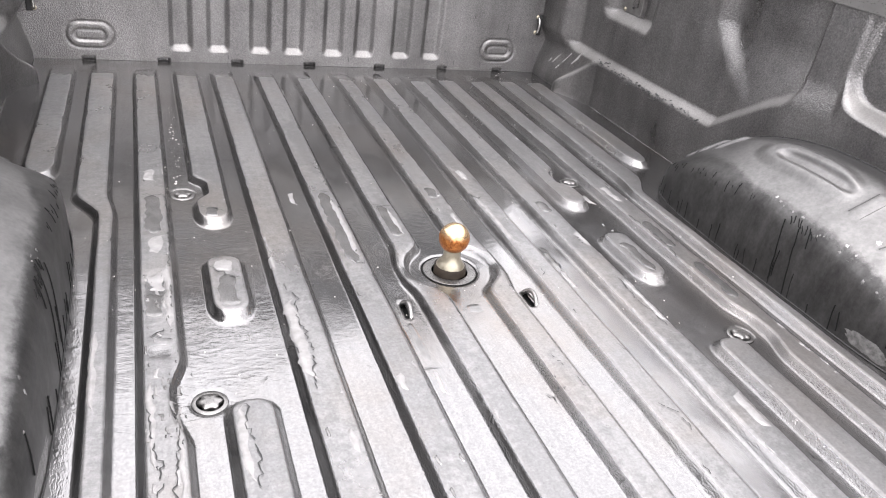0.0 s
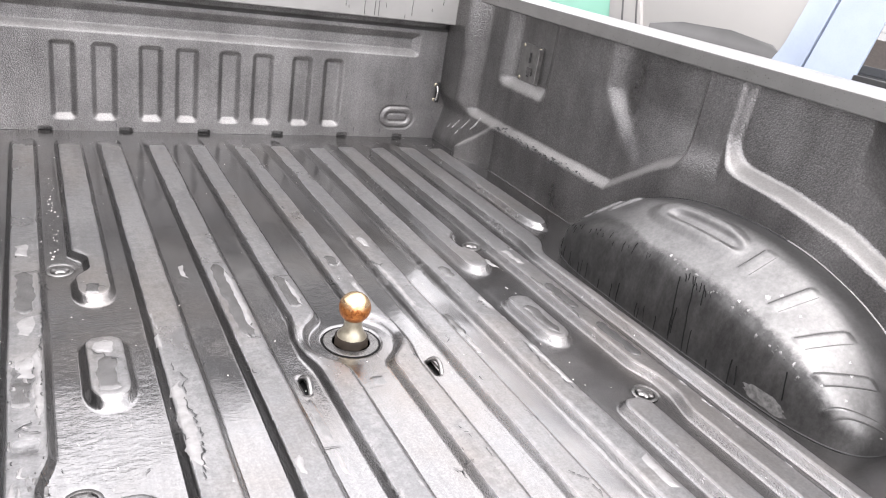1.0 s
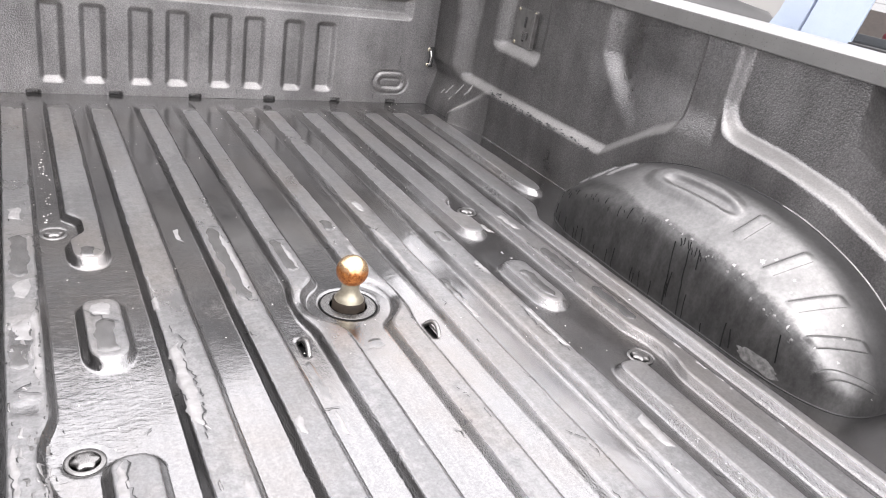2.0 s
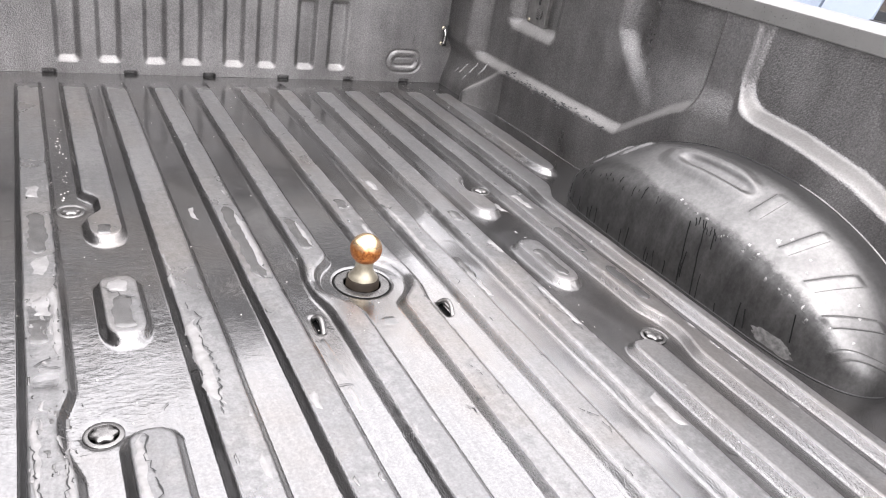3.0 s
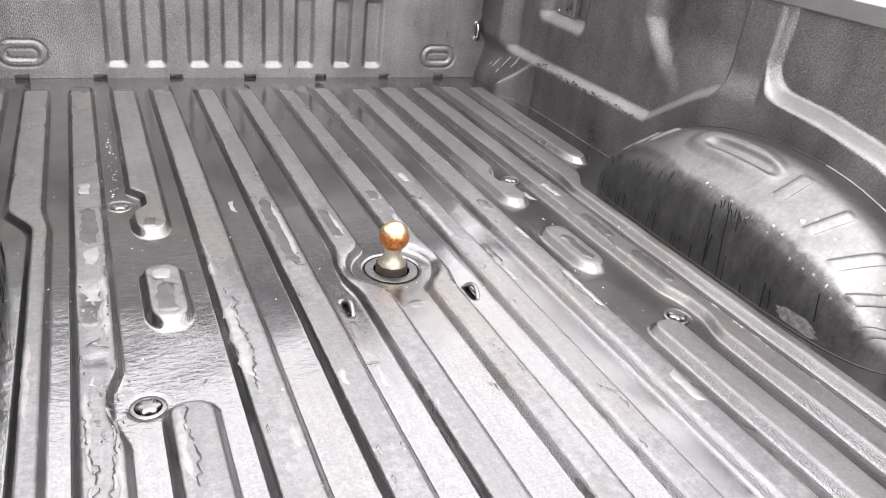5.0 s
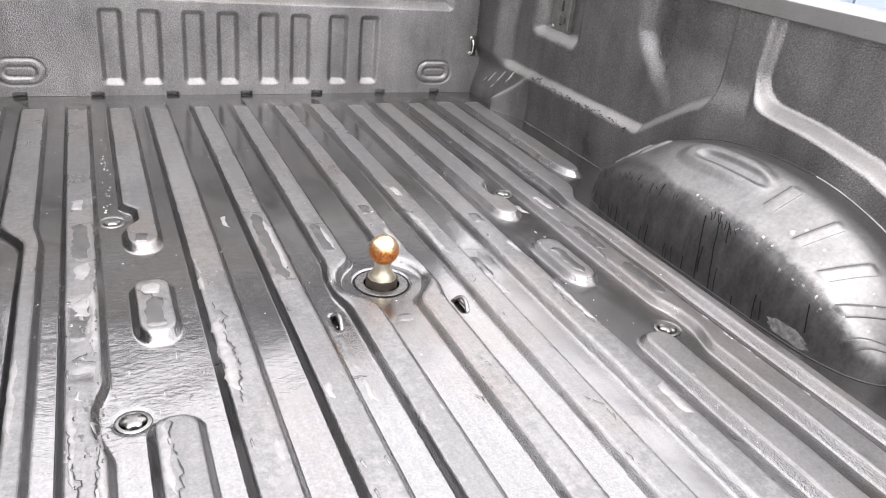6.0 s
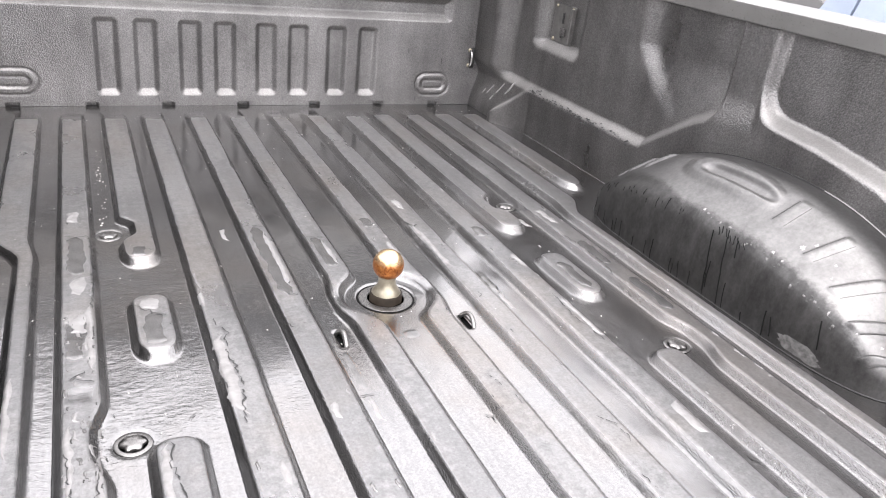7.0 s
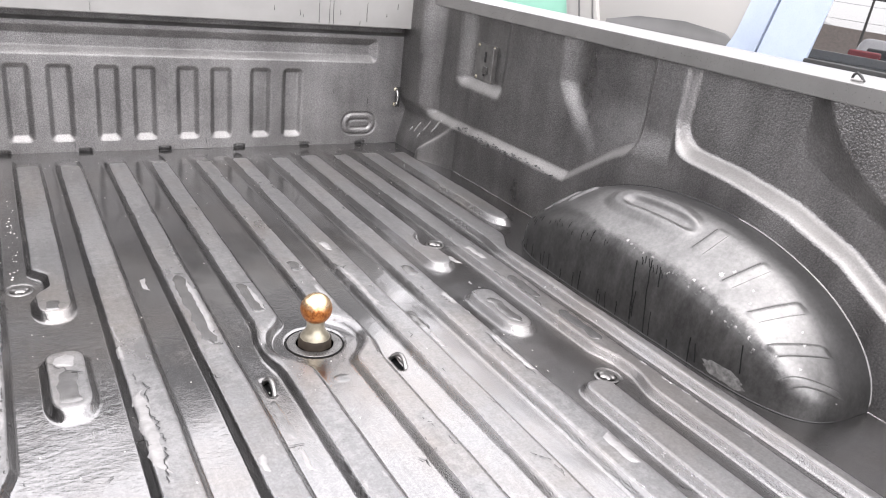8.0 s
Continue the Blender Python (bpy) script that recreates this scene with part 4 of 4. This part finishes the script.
# peeling stretch of the rib beside the housing: bare spots, scales and pits
for k in range(46):
    cx, cy, w = chips.uniform(-0.541, -0.497), chips.uniform(-0.60, 0.09), chips.uniform(0.004, 0.016)
    flake(cx - w / 2, cx + w / 2, cy, cy + w * chips.uniform(0.9, 2.6), chips.choice((BARE, BARE, SCRAPE)), 400 + k, 0.6, 0.0010)
for k in range(40):
    cx, cy, w = chips.choice((chips.uniform(-0.545, -0.495), chips.uniform(-0.512, -0.490))), chips.uniform(-0.60, 0.05), chips.uniform(0.002, 0.0045)
    flake(cx - w / 2, cx + w / 2, cy, cy + w * chips.uniform(0.8, 2.2), CREASE, 500 + k, 0.6, 0.0016)
for k in range(90):
    e = chips.choice([v for r in RIBS[:5] for v in r])
    sx, cy, w, h = chips.choice((-1, 1)), chips.uniform(-0.6, 0.75), chips.uniform(0.003, 0.009), chips.uniform(0.005, 0.026)
    inward = 1 if e in [r[0] for r in RIBS] else -1
    cx = sx * (e + inward * chips.uniform(0.006, 0.016))
    flake(cx - w / 2, cx + w / 2, cy, cy + h, chips.choice((BARE, BARE, SMOOTH)), 200 + k, 0.5, 0.0010)


def crack(points, seed, wide=0.0022):
    """A thin ragged crack in the coating, along the points (x, y)."""
    rnd = np.random.RandomState(100 + seed)
    line = []
    for (ax, ay), (bx, by) in zip(points, points[1:]):
        n = max(3, int(math.hypot(bx - ax, by - ay) / 0.006))
        for k in range(n):
            t = k / n
            line.append((ax + (bx - ax) * t + rnd.normal(0, 0.0022), ay + (by - ay) * t + rnd.normal(0, 0.0022)))
    line.append(points[-1])
    verts, faces = [], []
    for k, (x, y) in enumerate(line):
        px, py = line[max(k - 1, 0)]
        qx, qy = line[min(k + 1, len(line) - 1)]
        d = math.hypot(qx - px, qy - py) or 1.0
        w = wide * (0.25 + 0.9 * rnd.rand()) / 2
        w = w * (0.2 if k in (0, len(line) - 1) else 1)
        for sgn in (-1, 1):
            vx, vy = x + sgn * w * (qy - py) / d, y - sgn * w * (qx - px) / d
            verts.append((vx, vy, float(floor_height(np.array(vx), np.array(vy))) + 0.0016))
    faces = [(2 * k, 2 * k + 1, 2 * k + 3, 2 * k + 2) for k in range(len(line) - 1) if rnd.rand() > 0.12]
    return mesh_object("coating_crack", verts, faces, DARK, bed, False)


SPLIT_A = (
    ((-0.428, -0.315), (-0.412, -0.325), (-0.420, -0.36), (-0.410, -0.41), (-0.415, -0.47)), ((-0.322, -0.03), (-0.304, -0.07), (-0.312, -0.13), (-0.304, -0.22), (-0.318, -0.31)),
    ((-0.541, 0.336), (-0.492, 0.330)), ((-0.494, 0.33), (-0.490, 0.20), (-0.496, 0.05)), ((-0.430, 0.272), (-0.40, 0.265), (-0.386, 0.245)),
    ((-0.432, 0.045), (-0.41, 0.01), (-0.386, 0.0)), ((-0.202, 0.330), (-0.155, 0.322)), ((-0.090, 0.255), (-0.043, 0.24)), ((-0.185, 0.04), (-0.165, 0.015), (-0.155, 0.03)),
)
SPLIT_B = (
    ((0.150, 0.30), (0.163, 0.26), (0.175, 0.27)), ((0.272, 0.20), (0.300, 0.19)), ((-0.510, -0.13), (-0.53, -0.145), (-0.500, -0.16)), ((0.215, 0.06), (0.232, 0.02), (0.226, -0.04)),
    ((0.310, -0.09), (0.308, -0.16), (0.314, -0.26)), ((0.495, 0.15), (0.505, 0.05), (0.497, -0.04)), ((-0.146, -0.27), (-0.12, -0.28)), ((-0.540, -0.30), (-0.525, -0.42), (-0.535, -0.55)),
    ((-0.500, -0.33), (-0.510, -0.45), (-0.502, -0.58)), ((0.06, -0.30), (0.068, -0.33)), ((0.17, -0.44), (0.19, -0.46), (0.186, -0.50)),
)
for k, pts in enumerate(SPLIT_A + SPLIT_B):
    crack(pts, k)
for k in range(44):
    e = chips.choice([v for r in RIBS[:6] for v in r]) * chips.choice((-1, 1)) + chips.uniform(-0.012, 0.012)
    cy, dx, dy = chips.uniform(-0.62, 0.6), chips.uniform(-0.014, 0.014), chips.uniform(0.006, 0.045)
    crack(((e, cy), (e + dx, cy + dy)), 50 + k, 0.0017)


def scuff(y, z, long, tilt):
    """A pale scrape down to the primer on the front corner of the wall."""
    pts = []
    for t in np.linspace(0, 1, 6):
        yy, zz = y + long * t * math.cos(tilt), z + long * t * math.sin(tilt)
        pts.append((WALL + float(side_depth(np.array(yy), np.array(zz))) - 0.0004, yy, zz))
    return part("scuff", tube(pts, chips.uniform(0.0014, 0.0026), 6), FLAKE, bed, "pale scrape through the coating")


for y, z, long in ((1.092, 0.098, 0.062), (1.078, 0.110, 0.026), (1.145, 0.088, 0.050), (1.205, 0.072, 0.045), (1.235, 0.066, 0.02), (1.17, 0.060, 0.016)):
    scuff(y, z, long, 2.25)


def scatter(name, places, size, mat, seed, label):
    """Many small broken bits, in one mesh."""
    rnd = np.random.RandomState(seed)
    verts, faces = [], []
    for p in places:
        n, r = len(verts), size * (0.4 + rnd.rand())
        a0 = rnd.rand() * 6.28
        for k in range(5):
            a = a0 + 6.28 * k / 5
            q = r * (0.5 + 0.7 * rnd.rand())
            verts.append((p[0] + q * math.cos(a), p[1] + 1.5 * q * math.sin(a), p[2]))
        verts.append((p[0], p[1], p[2] + 0.5 * r))
        faces += [(n + k, n + (k + 1) % 5, n + 5) for k in range(5)]
    return tagged(mesh_object(name, verts, faces, mat, None, False), label, "grit", "", "stuff")


rnd = np.random.RandomState(5)
gx, gy = rnd.uniform(-0.66, 0.6, 260), 1.2 - 1.5 * rnd.uniform(0, 1, 260) ** 1.5
gz = floor_height(gx, gy)
scatter("floor_grit", list(zip(gx, gy, gz)), 0.0012, CHALK, 3, "pale grit and paint crumbs scattered over the floor")
ty = np.concatenate([rnd.normal(0.62, 0.14, 26), rnd.normal(0.70, 0.03, 8)])
tx = -0.463 + rnd.normal(0, 0.006, len(ty))
scatter("chalky_crumbs", list(zip(tx, ty, floor_height(tx, ty))), 0.0018, CHALK, 4, "trail of pale crumbs between two floor ribs")
cx, cy = rnd.uniform(0.52, 0.80, 18), rnd.uniform(1.18, 1.30, 18)
scatter("corner_crumbs", list(zip(cx, cy, floor_height(cx, cy))), 0.0015, CHALK, 7, "pale crumbs swept into the front corner of the floor")
ly = np.sort(0.42 + 0.56 * rnd.rand(170) ** 0.8)
lz = 0.143 + rnd.normal(0, 0.005, 170)
lx = WALL + side_depth(ly, lz) - 0.001
scatter("ledge_flecks", list(zip(lx, ly, lz)), 0.0036, DARK, 6, "dark flecks of flaked coating along the ledge")

# ---------------------------------------------------------------- ball hitch
ball = thing("gooseneck_ball_hitch", "rust-tinted brass ball on a zinc neck in the floor socket", "hitch ball", (0, 0, -0.03))
part("ball", lathe([(0.0288 * math.sin(a), 0.1 - 0.0288 * math.cos(a)) for a in np.linspace(0.55, math.pi - 0.01, 24)], 48), BRASS, ball, "brass-coloured ball with rust stains")
part("neck", lathe([(0.0275, 0.042), (0.027, 0.0445), (0.0225, 0.051), (0.0178, 0.058), (0.0162, 0.066), (0.0165, 0.072), (0.0185, 0.078)], 40), STEEL, ball)
base = lathe([(0.0325, 0.008), (0.0325, 0.039), (0.030, 0.0425), (0.024, 0.044)], 8)
part("octagonal_base", base, BASE, ball, "dark rusted eight-sided base")
part("socket_ring", lathe([(0.0, 0.0), (0.0515, 0.0), (0.0515, 0.0275), (0.050, 0.029), (0.035, 0.029), (0.034, 0.026), (0.0, 0.022)], 48), SEAT, ball, "worn grey round socket plate")
part("socket_gap", lathe([(0.0512, 0.0272), (0.0512, 0.0292), (0.0535, 0.0292), (0.0535, 0.0272)], 48), DEEP_BLACK, ball, "black gap round the socket plate")

# ---------------------------------------------------------------- round about
gv, gf = sheet(np.linspace(-400, 400, 3), np.linspace(-400, 400, 3), lambda X, Y: (X, Y, 0 * X - 0.85))
tagged(mesh_object("ground", gv.tolist(), gf.tolist(), ASPHALT), "grey asphalt parking ground", "ground", "", "structure")

def parked_car():
    car = thing("parked_car", "pale blue parked car with opaque pale side windows", "car", (3.1, 1.2, -0.85))
    X = 2.3

    def slab(name, pts, x0, x1, mat, parent, label="", lean=0.12, swing=0.0):
        """An upright plate cut to the outline pts (y, z), leaning inward."""
        bm = bmesh.new()
        near = [bm.verts.new((x0 + lean * (z - 0.44) + swing * (y - 0.7), y, z)) for y, z in pts]
        far = [bm.verts.new((x1 + lean * (z - 0.44) + swing * (y - 0.7), y, z)) for y, z in pts]
        bm.faces.new(near)
        bm.faces.new(far[::-1])
        for k in range(len(pts)):
            bm.faces.new((near[k], near[k - 1], far[k - 1], far[k]))
        bmesh.ops.bevel(bm, geom=bm.edges[:], offset=0.0025, segments=2, affect="EDGES", profile=0.5)
        return part(name, bm, mat, parent, label, mat is not TINTED, parent is car)

    body = bmesh.new()
    box(body, 2.24, 3.96, -1.3, 3.7, -0.55, 0.40, 0.09)
    body = part("body", body, BLUE, car, "", True, True)
    slab("roof", [(-0.6, 1.02), (2.7, 1.02), (2.5, 1.10), (-0.4, 1.10)], X, 3.85, BLUE, car)
    slab("pillar", [(1.93, 0.36), (2.19, 0.36), (2.50, 1.04), (2.28, 1.04)], X - 0.02, X + 0.06, BEIGE, car, "pale front pillar")
    for y in (1.97, 2.08):
        slab("pillar_seam", [(y, 0.37), (y + 0.012, 0.37), (y + 0.29, 1.03), (y + 0.278, 1.03)], X - 0.0245, X - 0.016, TRIM, car)
    slab("pillar", [(0.985, 0.36), (1.16, 0.36), (1.105, 0.47), (1.09, 0.5), (0.99, 1.04), (0.88, 1.04)], X - 0.02, X + 0.05, BLUE, car)
    slab("pillar", [(0.745, 0.36), (0.973, 0.36), (0.868, 1.04), (0.66, 1.04)], X - 0.02, X + 0.05, BLUE, car)
    # opaque panes: the pale look of the glass is put into their colour
    slab("window", [(2.19, 0.36), (3.1, 0.36), (2.7, 1.04), (2.50, 1.04)], X, X + 0.012, MINT, car, "opaque mint green quarter window")
    slab("window", [(1.1, 0.36), (1.95, 0.36), (2.3, 1.04), (0.97, 1.04)], X, X + 0.012, BEIGE, car, "opaque pale beige side window")
    slab("door_trim", [(1.10, 0.36), (1.92, 0.36), (1.92, 0.452), (1.70, 0.492), (1.40, 0.505), (1.16, 0.485), (1.11, 0.46)], X - 0.006, X + 0.004, TRIM, car)
    slab("window", [(-0.7, 0.44), (0.745, 0.44), (0.66, 1.04), (-0.4, 1.04)], X, X + 0.012, TINTED, car, "dark side window with reflections", 0.062, -0.25)
    slab("window_sill", [(-0.8, 0.40), (0.74, 0.40), (0.735, 0.452), (-0.8, 0.452)], X - 0.03, X + 0.02, DARK, car)
    part("greenhouse", box(bmesh.new(), 2.74, 3.82, -0.45, 2.62, 0.36, 1.035, 0.05), TINTED, car, "dark glazed upper body", True, True)
    for y in (-0.55, 2.85):
        bm = lathe([(0.2, -0.1), (0.33, -0.11), (0.36, -0.06), (0.36, 0.06), (0.33, 0.11), (0.2, 0.1)], 32)
        bm.transform(Matrix.Translation((2.36, y, -0.49)) @ Matrix.Rotation(radians(90), 4, "Y"))
        part("wheel", bm, DARK, car, "black tyre", True, True)
    return car


parked_car()


def gabled_house(x, y, turn):
    """Brick house with a brown gabled roof, seen mirrored in the dark window."""
    house = thing("house", "brown brick house with a shingled gable roof", "house", (x, y, -0.85), "houses across the street")
    house.matrix_basis = Matrix.Translation((x, y, -0.85)) @ Matrix.Rotation(radians(turn), 4, "Z")
    part("wall", box(bmesh.new(), -5, 5, -4, 4, 0, 3.0), BRICK, house, "", False)
    bm = bmesh.new()
    ends = [[bm.verts.new((px, py, pz)) for py, pz in ((-4.5, 2.85), (0, 5.9), (4.5, 2.85), (4.5, 3.05), (0, 6.15), (-4.5, 3.05))] for px in (-5.4, 5.4)]
    for k in range(6):
        bm.faces.new((ends[0][k], ends[0][k - 1], ends[1][k - 1], ends[1][k]))
    bm.faces.new(ends[0])
    bm.faces.new(ends[1][::-1])
    part("roof", bm, SHINGLE, house, "brown shingled roof", False)
    for px in (-4.98, 4.98):
        bm = bmesh.new()
        tri = [[bm.verts.new((px + dx, py, pz)) for py, pz in ((-4, 2.9), (4, 2.9), (0, 5.7))] for dx in (-0.1, 0.1)]
        bm.faces.new(tri[0])
        bm.faces.new(tri[1][::-1])
        for k in range(3):
            bm.faces.new((tri[0][k], tri[0][k - 1], tri[1][k - 1], tri[1][k]))
        part("gable", bm, BRICK, house, "", False)
    for wx in (-3.2, 0.0, 3.2):
        w = part("window", box(bmesh.new(), wx - 0.6, wx + 0.6, -4.06, -3.98, 1.0, 2.2, 0.02), HEADRAIL, house, "white framed window")
        part("pane", box(bmesh.new(), wx - 0.5, wx + 0.5, -4.075, -4.05, 1.1, 2.1), TINTED, w, "", False)
    return house


def bare_tree(x, y, height, seed):
    """Leafless tree: tapered trunk, limbs and twigs."""
    rnd = random.Random(seed)
    tree = thing("bare_tree", "leafless grey-brown tree beside the houses", "tree", (x, y, -0.85), "bare trees by the houses")
    bm = bmesh.new()

    def limb(base, way, long, r, depth):
        pts, p, d = [base], base.copy(), way.copy()
        for _ in range(4):
            d = (d + Vector((rnd.uniform(-.2, .2), rnd.uniform(-.2, .2), rnd.uniform(-.02, .15)))).normalized()
            p = p + d * long / 4
            pts.append(p.copy())
        ring = None
        for k, q in enumerate(pts):
            rr = r * (1 - 0.6 * k / 4)
            a = d.orthogonal().normalized()
            b = d.cross(a)
            now = [bm.verts.new(q + rr * (math.cos(t) * a + math.sin(t) * b)) for t in (0, 1.257, 2.513, 3.77, 5.027)]
            if ring:
                for j in range(5):
                    bm.faces.new((ring[j], ring[(j + 1) % 5], now[(j + 1) % 5], now[j]))
            ring = now
        if depth:
            for _ in range(4 if depth > 1 else 3):
                t = rnd.uniform(0.4, 1.0)
                q = pts[int(t * 4)]
                side = Vector((rnd.uniform(-1, 1), rnd.uniform(-1, 1), rnd.uniform(0.3, 1.1))).normalized()
                limb(q, side, long * rnd.uniform(0.45, 0.65), r * 0.45, depth - 1)

    limb(Vector((0, 0, 0)), Vector((0, 0, 1)), height * 0.55, 0.16, 4)
    part("trunk_and_limbs", bm, BARK, tree)
    return tree


def far_car(x, y, turn, size, label):
    """Silver car with red tail lamps, seen mirrored in the dark window."""
    car = thing("parked_car", label, "car", (x, y, -0.85), "silver parked cars")
    car.matrix_basis = Matrix.Translation((x, y, -0.85)) @ Matrix.Rotation(radians(turn), 4, "Z") @ Matrix.Scale(size, 4)
    bm = bmesh.new()
    prof = ((-2.0, 0.35), (-2.05, 0.75), (-1.98, 1.05), (-1.6, 1.50), (0.3, 1.5), (1.0, 1.0), (2.0, 0.85), (2.1, 0.4))
    rings = [[bm.verts.new((px * (0.86 if pz > 1.1 else 1.0), py, pz)) for py, pz in prof] for px in (-0.85, 0.85)]
    for k in range(len(prof)):
        bm.faces.new((rings[0][k], rings[0][k - 1], rings[1][k - 1], rings[1][k]))
    bm.faces.new(rings[0])
    bm.faces.new(rings[1][::-1])
    bmesh.ops.bevel(bm, geom=bm.edges[:], offset=0.06, segments=3, affect="EDGES", profile=0.5)
    part("body", bm, CARGREY, car)
    part("rear_window", box(bmesh.new(), -0.66, 0.66, -1.86, -1.60, 1.10, 1.40, 0.02), DARK, car)
    for sx in (-1, 1):
        part("tail_lamp", box(bmesh.new(), sx * 0.66 - 0.13, sx * 0.66 + 0.13, -2.02, -1.60, 1.12, 1.36, 0.02), RED, car, "red tail lamp")
        for wy in (-1.25, 1.3):
            bm = lathe([(0.18, -0.1), (0.30, -0.1), (0.32, -0.06), (0.32, 0.06), (0.30, 0.1), (0.18, 0.1)], 24)
            bm.transform(Matrix.Translation((sx * 0.8, wy, 0.32)) @ Matrix.Rotation(radians(90), 4, "Y"))
            part("wheel", bm, DARK, car, "black tyre")
    return car


def utility_pole(x, y, height):
    """Wooden pole with a crossarm and sagging wires, seen mirrored in the dark window."""
    pole = thing("utility_pole", "brown wooden utility pole with sagging wires", "utility pole", (x, y, -0.85))
    part("pole", lathe([(0.0, 0.0), (0.12, 0.0), (0.07, height), (0.0, height)], 12), BARK, pole)
    part("crossarm", box(bmesh.new(), -0.06, 0.06, -1.1, 1.1, height - 0.7, height - 0.55, 0.01), BARK, pole)
    for z in (height - 1.5, height - 0.5):
        part("wire", tube([(0.1, 22 * t, z - 1.2 * (1 - t * t) + 0.6) for t in np.linspace(-1, 1, 25)], 0.012, 6), DARK, pole, "black wire")
    return pole


gabled_house(-56, 6.2, 80)
gabled_house(-68, -1.5, 20)
gabled_house(-58, 21, 100)
bare_tree(-52, 1.6, 7.0, 2)
utility_pole(-50, 3.5, 8.2)
far_car(-6.6, 0.0, 90, 1.28, "silver parked estate car with red tail lamps")
far_car(-6.9, 2.45, 90, 1.12, "silver parked hatchback with red tail lamps")
